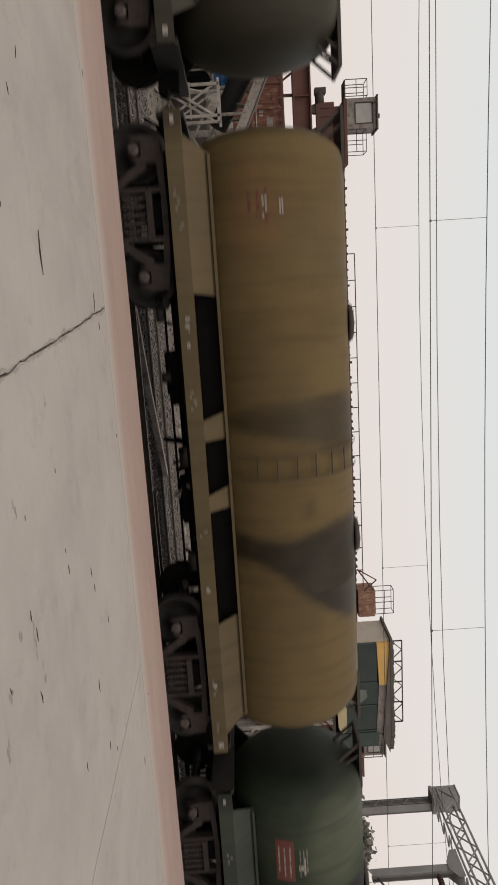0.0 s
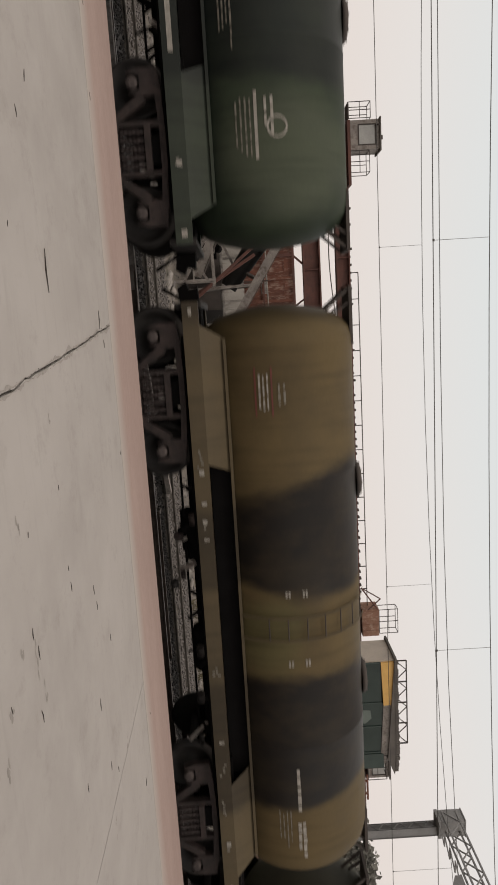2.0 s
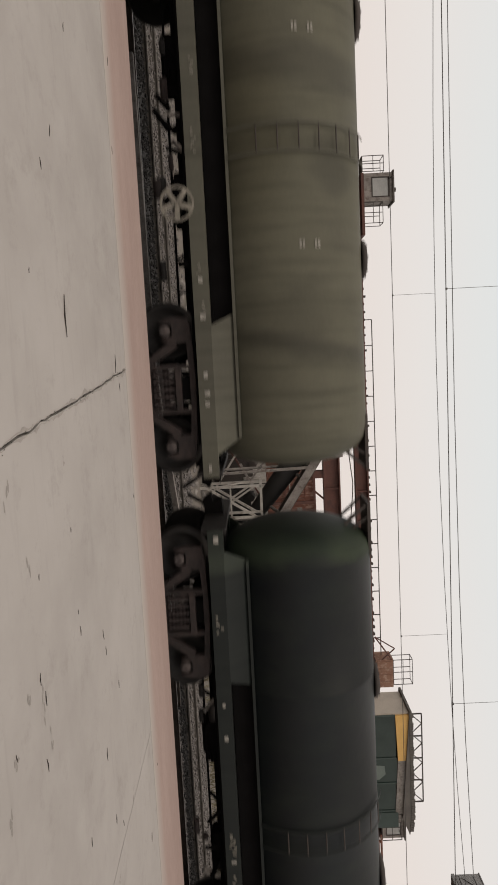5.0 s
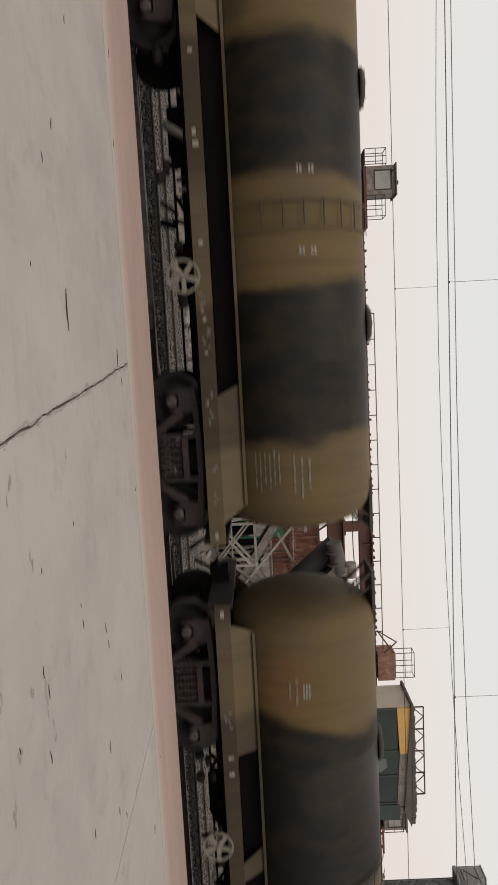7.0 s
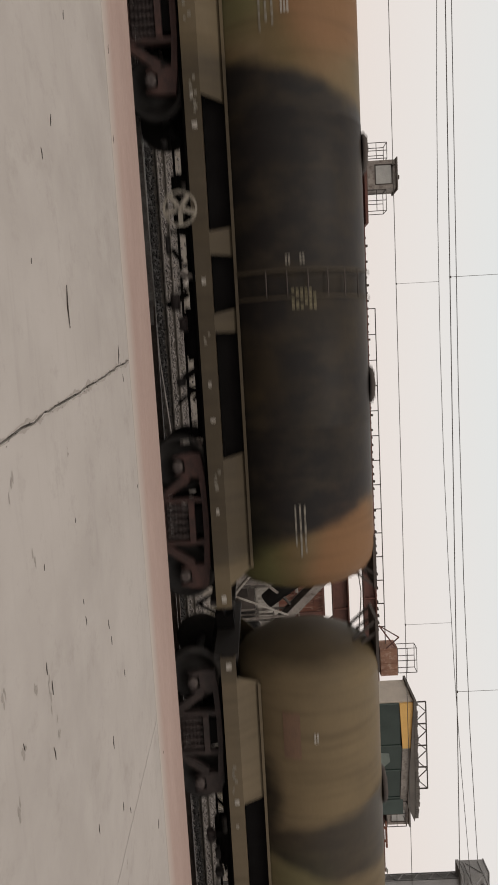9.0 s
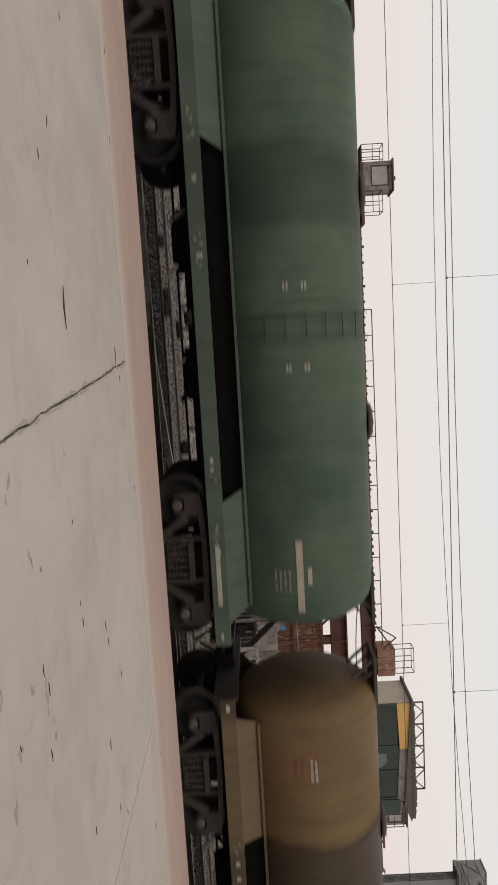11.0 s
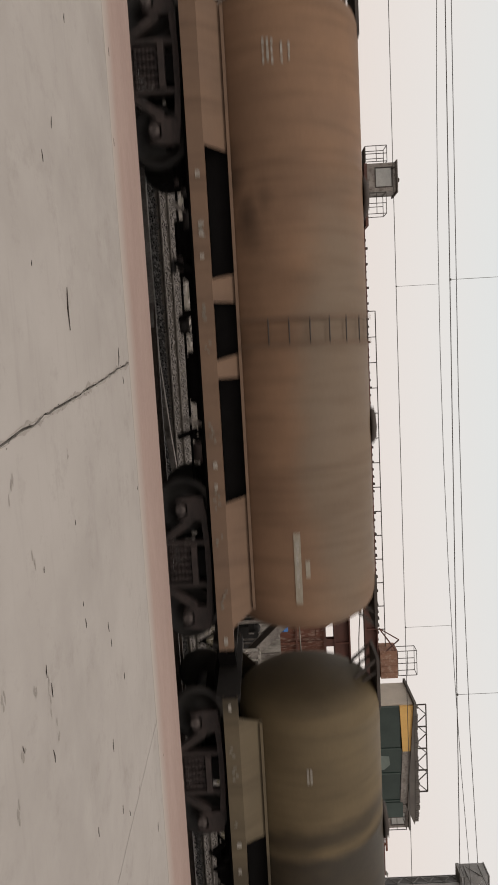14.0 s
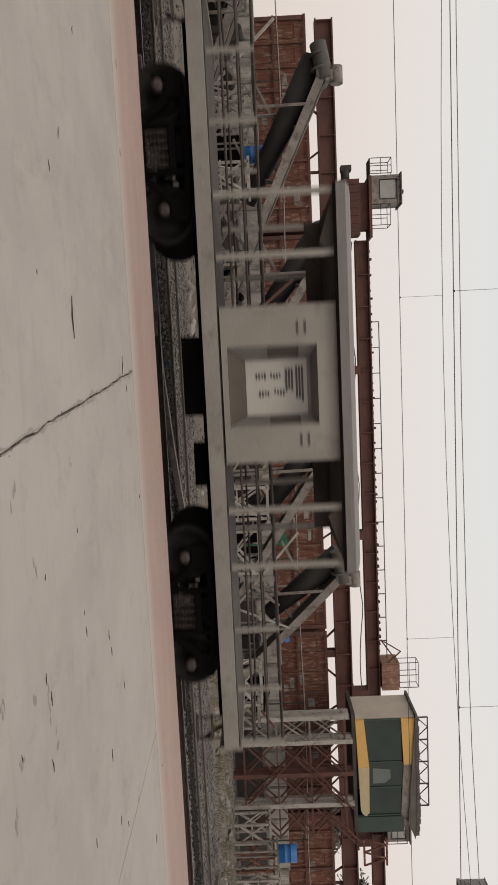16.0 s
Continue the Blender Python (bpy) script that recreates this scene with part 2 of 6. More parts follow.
M_RED = surface("red_panel", (0.165, 0.042, 0.030), (0.10, 0.032, 0.024), 5, 0.65)
M_ORANGE = surface("orange_panel", (0.52, 0.17, 0.06), (0.36, 0.12, 0.045), 5, 0.65)
M_OCHRE = surface("grimed_yellow_panel", (0.26, 0.15, 0.03), (0.16, 0.09, 0.02), 5, 0.65)
M_PANEPATCH = surface("grey_pane_patch", (0.17, 0.205, 0.185), (0.12, 0.15, 0.135), 2, 0.7)
M_YELLOW = surface("yellow_panel", (0.48, 0.28, 0.05), (0.32, 0.17, 0.03), 5, 0.65)
M_GREENLET = surface("green_marking", (0.075, 0.165, 0.075), (0.05, 0.11, 0.05), 5, 0.65)
M_WHEELPAINT = surface("brake_wheel_paint", (0.33, 0.30, 0.25), (0.15, 0.135, 0.11), 8, 0.7)
M_RUST = surface("rusty_red_steel", (0.205, 0.076, 0.048), (0.085, 0.037, 0.028), 1.5, 0.85, 0.1, 0.4, (0.36, 0.265, 0.215), 0.36, (1.7, 1, 0.5))
M_GIRD = surface("red_oxide_girder", (0.165, 0.070, 0.054), (0.085, 0.042, 0.035), 0.7, 0.8, 0.1, 0.3, (0.07, 0.04, 0.035), 0.35)
M_HOIST = surface("hoist_brown_paint", (0.34, 0.19, 0.13), (0.22, 0.11, 0.075), 1.2, 0.8, 0.1, 0.4, (0.48, 0.36, 0.29), 0.35)
M_PALE = surface("pale_dusty_wall", (0.42, 0.39, 0.36), (0.17, 0.155, 0.14), 0.8, 0.9, 0, 0.4, (0.06, 0.05, 0.045), 0.62)
M_WALL = surface("grimy_wall", (0.50, 0.47, 0.43), (0.24, 0.22, 0.195), 0.7, 0.9, 0, 0.4, (0.09, 0.08, 0.07), 0.45, (1.6, 1, 0.6))
M_LIGHTST = surface("dust_whitened_steel", (0.50, 0.47, 0.43), (0.27, 0.25, 0.225), 1.4, 0.85, 0, 0.3, (0.10, 0.07, 0.055), 0.3)
M_STEEL = surface("dusty_grey_steel", (0.36, 0.33, 0.30), (0.15, 0.13, 0.12), 1.4, 0.8, 0.1, 0.3, (0.08, 0.055, 0.045), 0.45)
M_DARKST = surface("dark_dusty_steel", (0.085, 0.07, 0.062), (0.035, 0.029, 0.026), 1.2, 0.8, 0.1)
M_BELT = surface("rubber_belt", (0.11, 0.09, 0.078), (0.045, 0.038, 0.033), 3, 0.85)
M_BLUE = plain("blue_plastic", (0.03, 0.17, 0.48), 0.5)
M_GREENSHEET = plain("green_sheet", (0.02, 0.17, 0.09), 0.6)
M_CREAM = surface("cream_cladding", (0.60, 0.53, 0.45), (0.48, 0.42, 0.36), 1.2, 0.7)
M_CABYEL = surface("cabin_yellow", (0.78, 0.47, 0.15), (0.66, 0.38, 0.11), 1.5, 0.6)
M_CABROOF = surface("grey_roof_sheet", (0.16, 0.145, 0.13), (0.09, 0.08, 0.075), 1.0, 0.8)
M_CABGREEN = surface("dark_green_panel", (0.035, 0.06, 0.05), (0.022, 0.04, 0.034), 1.2, 0.4)
M_VAN = surface("van_grey_paint", (0.335, 0.315, 0.282), (0.235, 0.22, 0.195), 0.9, 0.6, 0, 0.12, (0.17, 0.15, 0.13), 0.2)
M_VANROOF = surface("van_roof_paint", (0.22, 0.205, 0.198), (0.15, 0.14, 0.135), 0.9, 0.6)
M_VANPANEL = surface("van_white_panel", (0.56, 0.54, 0.50), (0.44, 0.42, 0.39), 1.2, 0.6)
M_WIRE = plain("overhead_wire", (0.10, 0.095, 0.09), 0.6, 0.5)
M_GALV = surface("galvanised_steel", (0.34, 0.335, 0.33), (0.22, 0.215, 0.21), 1.5, 0.55, 0.5)
M_INSUL = plain("brown_insulator", (0.09, 0.05, 0.04), 0.3)
# leaf colour paled and greyed to carry the haze of distance
M_LEAF_HAZE = surface("hazed_leaf", (0.22, 0.215, 0.19), (0.15, 0.15, 0.13), 0.7, 0.8)
M_STRAW = surface("dry_weed", (0.21, 0.18, 0.115), (0.10, 0.095, 0.055), 0.9, 0.9)
M_TARP = surface("black_tarpaulin", (0.030, 0.027, 0.026), (0.016, 0.015, 0.014), 1.5, 0.8)
M_DRIVE = surface("grey_drive_paint", (0.14, 0.13, 0.12), (0.07, 0.065, 0.06), 2, 0.7)
M_DULL = surface("dull_brown_panel", (0.12, 0.10, 0.085), (0.08, 0.068, 0.058), 2, 0.8)
M_CABPALE = surface("faded_yellow_panel", (0.60, 0.50, 0.30), (0.48, 0.40, 0.24), 1.5, 0.6)
M_BARK = surface("bark", (0.12, 0.095, 0.075), (0.06, 0.05, 0.04), 2.0, 0.9)
M_TWIG = surface("dry_twig", (0.055, 0.045, 0.036), (0.025, 0.02, 0.017), 9, 0.9)
M_SOOT = plain("dark_stencil", (0.095, 0.092, 0.087), 0.8)


def glass_material():
    m, n, l, b = nodes_of("dark_window_glass")
    co = coords(n, l, (1, 1, 1))
    l.new(ramp_node(n, l, noise_node(n, l, co, 0.8), [(0.3, (0.018, 0.032, 0.027)), (0.7, (0.030, 0.048, 0.041))]), b.inputs["Base Color"])
    b.inputs["Roughness"].default_value = 0.12
    b.inputs["Specular IOR Level"].default_value = 0.35
    return m


M_GLASS = glass_material()
M_DUSTGLASS = surface("dusty_pale_glass", (0.42, 0.42, 0.40), (0.30, 0.30, 0.29), 1.5, 0.25)

# ---------------------------------------------------------------- mesh tools


def box(bm, x0, x1, y0, y1, z0, z1, mi=0):
    vs = [bm.verts.new((x, y, z)) for x in (x0, x1) for y in (y0, y1) for z in (z0, z1)]
    for q in ((0, 1, 3, 2), (4, 6, 7, 5), (0, 4, 5, 1), (2, 3, 7, 6), (0, 2, 6, 4), (1, 5, 7, 3)):
        bm.faces.new([vs[i] for i in q]).material_index = mi


def prism(bm, outline, axis, a, b, mi=0):
    """An outline of (u, w) pairs drawn out from a to b along an axis ('x' or 'y')."""
    put = (lambda u, w, d: (d, u, w)) if axis == "x" else (lambda u, w, d: (u, d, w))
    lo, hi = [bm.verts.new(put(u, w, a)) for u, w in outline], [bm.verts.new(put(u, w, b)) for u, w in outline]
    k = len(outline)
    for i in range(k):
        bm.faces.new((lo[i], lo[(i + 1) % k], hi[(i + 1) % k], hi[i])).material_index = mi
    bm.faces.new(lo).material_index = mi
    bm.faces.new(hi[::-1]).material_index = mi


def bar(bm, p, q, w, h=None, mi=0):
    """A square bar from p to q."""
    p, q = Vector(p), Vector(q)
    d = (q - p).normalized()
    side = d.cross(Vector((0, 0, 1)))
    side = side.normalized() if side.length > 1e-3 else Vector((1, 0, 0))
    up = side.cross(d)
    a, b = side * w / 2, up * (h or w) / 2
    vs = [bm.verts.new(o + s * a + t * b) for o in (p, q) for s, t in ((-1, -1), (1, -1), (1, 1), (-1, 1))]
    for f4 in ((0, 1, 2, 3), (7, 6, 5, 4), (0, 4, 5, 1), (1, 5, 6, 2), (2, 6, 7, 3), (3, 7, 4, 0)):
        bm.faces.new([vs[i] for i in f4]).material_index = mi


def tube(bm, p, q, r, n=10, mi=0, r2=None):
    p, q = Vector(p), Vector(q)
    d = (q - p).normalized()
    a = d.orthogonal().normalized()
    b = d.cross(a)
    rings = [[bm.verts.new(o + (a * math.cos(2 * math.pi * i / n) + b * math.sin(2 * math.pi * i / n)) * rr) for i in range(n)] for o, rr in ((p, r), (q, r if r2 is None else r2))]
    for i in range(n):
        fc = bm.faces.new((rings[0][i], rings[0][(i + 1) % n], rings[1][(i + 1) % n], rings[1][i]))
        fc.material_index, fc.smooth = mi, True
    bm.faces.new(rings[0][::-1]).material_index = mi
    bm.faces.new(rings[1]).material_index = mi


def lathe(bm, profile, centre, n=40, axis="x", mi=0):
    """Turns (along, radius) pairs about an axis through the centre."""
    c = Vector(centre)
    rings = []
    for s, r in profile:
        ring = []
        for i in range(n):
            a = 2 * math.pi * i / n
            v = (s, r * math.cos(a), r * math.sin(a)) if axis == "x" else ((r * math.cos(a), s, r * math.sin(a)) if axis == "y" else (r * math.cos(a), r * math.sin(a), s))
            ring.append(bm.verts.new(c + Vector(v)))
        rings.append(ring)
    for r0, r1 in zip(rings, rings[1:]):
        for i in range(n):
            fc = bm.faces.new((r0[i], r0[(i + 1) % n], r1[(i + 1) % n], r1[i]))
            fc.material_index, fc.smooth = mi, True
    bm.faces.new(rings[0]).material_index = mi
    bm.faces.new(rings[-1][::-1]).material_index = mi


def ring(bm, centre, r, w, n=20, axis="y", mi=0):
    c = Vector(centre)
    pts = [c + (Vector((r * math.cos(a), 0, r * math.sin(a))) if axis == "y" else Vector((0, r * math.cos(a), r * math.sin(a)))) for a in (2 * math.pi * i / n for i in range(n))]
    for i in range(n):
        bar(bm, pts[i], pts[(i + 1) % n], w, mi=mi)


def finish(bm, name, mats, bevel=0.0):
    if bevel:
        bmesh.ops.bevel(bm, geom=[e for e in bm.edges if e.is_manifold and e.calc_face_angle(0) > 0.6], offset=bevel, segments=1, affect="EDGES", clamp_overlap=True)
    bmesh.ops.recalc_face_normals(bm, faces=bm.faces)
    me = bpy.data.meshes.new(name)
    bm.to_mesh(me)
    bm.free()
    for m in (mats if isinstance(mats, (list, tuple)) else [mats]):
        me.materials.append(m)
    return me


def part(name, bm, material, parent, label="", bevel=0.0, at=None):
    """Links a bmesh as one mesh under a thing or a part."""
    ob = new(name, finish(bm, name, material, bevel))
    ob.parent = parent
    if at:
        ob.location = at
    return tagged(ob, label)


def thing(name, label, category, at=(0, 0, 0), group="", kind="", bm=None, material=None, bevel=0.0):
    ob = new(name, finish(bm, name, material, bevel) if bm else None)
    ob.location = at
    return tagged(ob, label, category, group, kind)


SHARED = {}


def shared(name, key, make, material, parent, at=None, label="", bevel=0.0, turn=None):
    """A part whose mesh is built once for each key."""
    if key not in SHARED:
        bm = bmesh.new()
        make(bm)
        SHARED[key] = finish(bm, name, material, bevel)
    ob = new(name, SHARED[key])
    ob.parent = parent
    if at:
        ob.location = at
    if turn:
        ob.rotation_euler = [radians(a) for a in turn]
    return tagged(ob, label)


def piece(name, parent, material, *boxes, label="", bevel=0.006):
    bm = bmesh.new()
    for b6 in boxes:
        box(bm, *b6)
    return part(name, bm, material, parent, label, bevel)


# ---------------------------------------------------------------- ground and platform
bm = bmesh.new()
box(bm, -1500, 1500, -60, 2500, -0.9, -0.30)
thing("ground", "dusty grey railway yard ground with weeds", "ground", kind="structure", bm=bm, material=M_GROUND)

TOP = 0.475  # platform surface
JOINTS = [-12.9, -8.55, -4.2, 0.2, 4.62, 9.0, 13.4]


def joint_x(i, y):
    """A joint between two slabs, wandering a little as it runs back from the edge."""
    lean = (-0.108, 0.0, -0.03, -0.108, -0.068, 0.02, 0.0)[i]
    return JOINTS[i] + lean * (y + 7.0) + 0.016 * noise.noise((y * 2.5, i * 9.1, 0)) + 0.016 * noise.noise((y * 19.0, i * 3.1, 5))


platform = thing("platform", "low station platform of cast concrete slabs with a faded red edge", "platform", kind="structure")
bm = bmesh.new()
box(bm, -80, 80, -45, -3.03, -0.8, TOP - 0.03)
part("base", bm, M_FACE, platform, "dark concrete base of the platform")
ys = [-45, -30, -20] + [-14 + 0.12 * i for i in range(77)] + [-4.87]
WIDTH = (0.002, 0.002, 0.003, 0.015, 0.009, 0.002, 0.002)
for i in range(len(JOINTS) + 1):
    bm = bmesh.new()
    left = [bm.verts.new((joint_x(i - 1, y) + WIDTH[i - 1] * (0.7 + 0.9 * noise.noise((y * 13, 2, 1))) if i else -80, y, TOP)) for y in ys]
    right = [bm.verts.new((joint_x(i, y) - WIDTH[i] * (0.7 + 0.9 * noise.noise((y * 13, 7, 4))) if i < len(JOINTS) else 80, y, TOP)) for y in ys]
    for k in range(len(ys) - 1):
        bm.faces.new((left[k], right[k], right[k + 1], left[k + 1]))
    walls = bmesh.ops.extrude_face_region(bm, geom=bm.faces[:])
    bmesh.ops.translate(bm, verts=[v for v in walls["geom"] if isinstance(v, bmesh.types.BMVert)], vec=(0, 0, -0.027))
    part("slab", bm, M_CONC, platform)
for i in range(3):
    bm = bmesh.new()
    box(bm, -51 + i * 34 + 0.003, -17 + i * 34 - 0.003, -4.867, -3.0, TOP - 0.10, TOP + 0.002)
    part("edge_slab", bm, M_PINK, platform, bevel=0.008)

bm = bmesh.new()
rc = random.Random(21)
for i in range(90):
    y = rc.uniform(-9.6, -4.9)
    c = Vector((joint_x(3, y) + rc.gauss(0, 0.014), y, TOP))
    r = rc.uniform(0.002, 0.0055)
    tube(bm, c, c + Vector((rc.uniform(-1, 1) * r, rc.uniform(-1, 1) * r, r)), r, 5, r2=r * 0.4)
tagged(new("joint_crumbs", finish(bm, "joint_crumbs", M_CRACK)), "dark grit crumbled along the open joint", "grit", kind="stuff")

# thin ragged film of dirt along the open joint
bm = bmesh.new()
for side in (-1, 1):
    steps = [-10.4 + 0.045 * i for i in range(124)]
    inner = [bm.verts.new((joint_x(3, y) + side * 0.012, y, TOP + 0.0015)) for y in steps]
    outer = [bm.verts.new((joint_x(3, y) + side * (0.016 + max(0.0, 0.006 + 0.045 * noise.noise((y * 5.0, side * 3.3, 2)) + 0.03 * noise.noise((y * 23.0, side, 8)))), y, TOP + 0.0015)) for y in steps]
    for k in range(len(steps) - 1):
        q = (inner[k], outer[k], outer[k + 1], inner[k + 1])
        bm.faces.new(q if side > 0 else q[::-1])
tagged(new("joint_dirt", finish(bm, "joint_dirt", M_DIRT)), "brown dirt spread along the open joint", "dirt", kind="stuff")

# dry twigs and crumbs lying on the platform
LITTER = [(-3.0, -6.62, .10), (-3.57, -4.65, .12), (-1.91, -7.31, .12), (-1.57, -7.63, .10), (-2.55, -4.76, .10), (-0.48, -7.29, .40), (-0.73, -8.1, .05), (-0.1, -5.46, .24),
          (0.16, -5.3, .10), (1.46, -4.95, .06), (1.21, -7.62, .05), (2.06, -7.58, .10), (2.39, -6.86, .12), (2.57, -6.81, .10), (1.98, -8.58, .10), (3.45, -7.05, .14), (4.43, -6.64, .09),
          (3.79, -7.74, .10), (2.22, -9.09, .06), (2.58, -8.59, .12), (1.89, -7.6, .05), (2.15, -8.51, .12), (1.33, -8.44, .05), (5.1, -4.6, .05), (5.6, -5.3, .12), (4.2, -6.9, .1), (3.1, -6.4, .09)]
rnd = random.Random(4)
for x, y, size in LITTER:
    bm = bmesh.new()
    turn = rnd.uniform(-0.35, 0.25)
    d = Vector((math.cos(turn), math.sin(turn), 0)) * size * 0.43
    bend = Vector((-d.y, d.x, 0)) * rnd.uniform(-0.25, 0.25)
    r = 0.0026 + 0.010 * size
    tube(bm, -d, bend, r * 0.45, 6, r2=r)
    tube(bm, bend, d, r, 6, r2=r * 0.45)
    thing("twig", "dry dark twig lying on the platform", "twig", (x, y, TOP + r), "platform litter", bm=bm, material=M_TWIG)

# scuffs: dirt trodden into the concrete in thin ragged smears
SCUFFS = [(2.17, -8.55, .10, .02), (2.25, -9.08, .07, .025), (2.46, -8.46, .06, .015), (1.79, -9.28, .07, .02), (0.68, -8.85, .08, .02), (2.49, -9.25, .07, .02), (4.48, -6.13, .07, .012), (4.84, -6.96, .07, .012), (0.65, -7.67, .05, .012), (1.21, -8.59, .06, .015), (2.0, -8.8, .05, .02)]
bm = bmesh.new()
rd = random.Random(31)
for x, y, a, b in SCUFFS:
    for k in range(4):
        cx, cy, la, lb = x + rd.gauss(0, a * 0.6), y + rd.gauss(0, b * 1.2), a * rd.uniform(0.25, 0.7), b * rd.uniform(0.3, 0.9)
        ve = [bm.verts.new((cx + la * math.cos(t * 0.5236) * rd.uniform(0.6, 1.2), cy + lb * math.sin(t * 0.5236) * rd.uniform(0.6, 1.3), TOP + 0.0012 + 0.0001 * k)) for t in range(12)]
        bm.faces.new(ve)
tagged(new("scuffs", finish(bm, "scuffs", M_SCUFF)), "dull brown scuffs trodden into the concrete", "scuff marks", kind="stuff")

# ---------------------------------------------------------------- tracks


def track(name, y, x0, x1, label, z=0.0, rail=None):
    root = thing(name, label, "railway track", (0, y, z), kind="structure")
    for s in (-0.874, 0.874):
        bm = bmesh.new()
        prism(bm, [(s - 0.07, -0.16), (s + 0.07, -0.16), (s + 0.07, -0.145), (s + 0.01, -0.12), (s + 0.01, -0.045), (s + 0.034, -0.03), (s + 0.034, -0.004), (s - 0.034, -0.004), (s - 0.034, -0.03), (s - 0.01, -0.045), (s - 0.01, -0.12), (s - 0.07, -0.145)], "x", x0, x1, 0)
        box(bm, x0, x1, s - 0.03, s + 0.03, -0.004, 0.0, 1)
        part("rail", bm, rail or [M_RAIL, M_HEAD], root)
    k = 0
    x = -24.0
    while x < 30:
        shared("sleeper", "sleeper", lambda b: prism(b, [(-0.12, -0.30), (0.12, -0.30), (0.08, -0.165), (-0.08, -0.165)], "y", -1.37, 1.37), M_SLEEP, root, (x, 0, 0))
        x += 0.65
        k += 1


track("track_1", 0.0, -300, 400, "main railway track on oily ballast beside the platform")
track("track_2", 4.72, -300, 400, "second railway track half buried in pale ballast", -0.13, [M_DUSTRAIL, M_DUSTRAIL])

# turnout rail leading off the main track
bm = bmesh.new()
for p, q in (((-6.0, 0.60, -0.06), (-0.1, 0.98, -0.06)), ((-0.1, 0.98, -0.06), (1.6, 1.97, -0.06)), ((1.6, 1.97, -0.06), (4.2, 3.85, -0.06))):
    bar(bm, p, q, 0.15, 0.12)
thing("turnout_rail", "worn steel rail leading off to the second track", "rail", kind="structure", bm=bm, material=[M_STEEL])
bm = bmesh.new()
box(bm, 3.9, 7.4, 1.18, 1.26, -0.2, 0.02)
box(bm, 3.9, 3.98, 1.0, 1.3, -0.2, 0.05)
thing("point_rod", "long steel rod lying along the ballast", "rod", bm=bm, material=M_RAIL, bevel=0.008)


def ballast(name, count, x0, x1, y0, y1, seed, zt, size, label, stone):
    rs = np.random.RandomState(seed)
    base = np.array([(1, 0, 0), (-1, 0, 0), (0, 1, 0), (0, -1, 0), (0, 0, 1), (0, 0, -1)], float)
    tri = np.array([(0, 2, 4), (2, 1, 4), (1, 3, 4), (3, 0, 4), (2, 0, 5), (1, 2, 5), (3, 1, 5), (0, 3, 5)])
    pos = np.stack([rs.uniform(x0, x1, count), rs.uniform(y0, y1, count), zt + rs.uniform(-0.04, 0.02, count)], 1)
    sz = size * rs.uniform(0.5, 1.3, (count, 1, 1)) * rs.uniform(0.6, 1.3, (count, 6, 1))
    ang = rs.uniform(0, 6.28, count)
    c, s = np.cos(ang), np.sin(ang)
    v = base[None] * sz
    vx, vy = v[..., 0] * c[:, None] - v[..., 1] * s[:, None], v[..., 0] * s[:, None] + v[..., 1] * c[:, None]
    v = np.stack([vx, vy, v[..., 2] * 0.75], 2) + pos[:, None]
    fc = tri[None] + 6 * np.arange(count)[:, None, None]
    me = bpy.data.meshes.new(name)
    me.from_pydata(v.reshape(-1, 3).tolist(), [], fc.reshape(-1, 3).tolist())
    me.materials.append(stone)
    tagged(new(name, me), label, "ballast", kind="stuff")


bm = bmesh.new()
box(bm, -60, 2.3, -2.95, 4.0, -0.296, -0.255)
box(bm, 2.3, 80, -2.95, 1.3, -0.296, -0.255)
box(bm, 2.3, 80, 2.7, 4.1, -0.296, -0.255)
thing("oily_ground", "oil-soaked ground under the main track, darkened further for shade", "ground", kind="structure", bm=bm, material=M_OILY_DIM)
ballast("oily_ballast", 9000, -14, 2.3, -0.5, 4.0, 3, -0.24, 0.05, "oily stone ballast under the main track, darkened further for shade", M_OILY_DIM)
ballast("oily_ballast", 5000, 2.3, 22, 2.7, 4.1, 13, -0.24, 0.05, "oily stone ballast between the tracks, darkened further for shade", M_OILY_DIM)
ballast("ballast", 9000, 2.3, 22, 1.2, 2.7, 6, -0.24, 0.042, "crushed grey stone ballast beside the main track", M_STONE)
ballast("ballast", 20000, -14, 24, 4.05, 9.0, 4, -0.23, 0.045, "crushed pale grey stone ballast under the second track", M_STONE)
ballast("rubble", 2500, -20, 34, 8.2, 20, 5, -0.28, 0.09, "scattered pale rubble on the yard ground", M_STONE)

# ---------------------------------------------------------------- yard behind the train
# long pale wall and the rake of rusty open wagons behind it
wall = thing("yard_wall", "pale dusty plastered yard wall with dark stains", "wall", (0, 21.6, 0), kind="structure")
for i in range(17):
    x0 = -24 + 4.0 * i
    h = 2.42 + 0.06 * math.sin(i * 2.3)
    bm = bmesh.new()
    box(bm, x0, x0 + 3.97, 0, 0.3, 1.2, h)
    part("panel", bm, M_WALL, wall, bevel=0.02)
    bm = bmesh.new()
    box(bm, x0, x0 + 3.97, -0.1, 0.3, -0.4, 1.2)
    part("plinth", bm, M_DARKST, wall, "dark lower course of the wall", bevel=0.02)
    for j in range(3):
        bm = bmesh.new()
        box(bm, x0 + 0.85 + j * 1.05, x0 + 0.95 + j * 1.05, -0.05, 0.0, 1.37, h - 0.05)
        part("rib", bm, M_PALE, wall, bevel=0.01)
    bm = bmesh.new()
    box(bm, x0 + 0.17, x0 + 3.8, -0.06, 0.0, 1.25, 1.36)
    part("ledge", bm, M_PALE, wall, bevel=0.01)
    bm = bmesh.new()
    box(bm, x0 - 0.16, x0 + 0.16, -0.12, 0.0, -0.4, h + 0.03)
    part("pillar", bm, M_STEEL, wall, bevel=0.02)


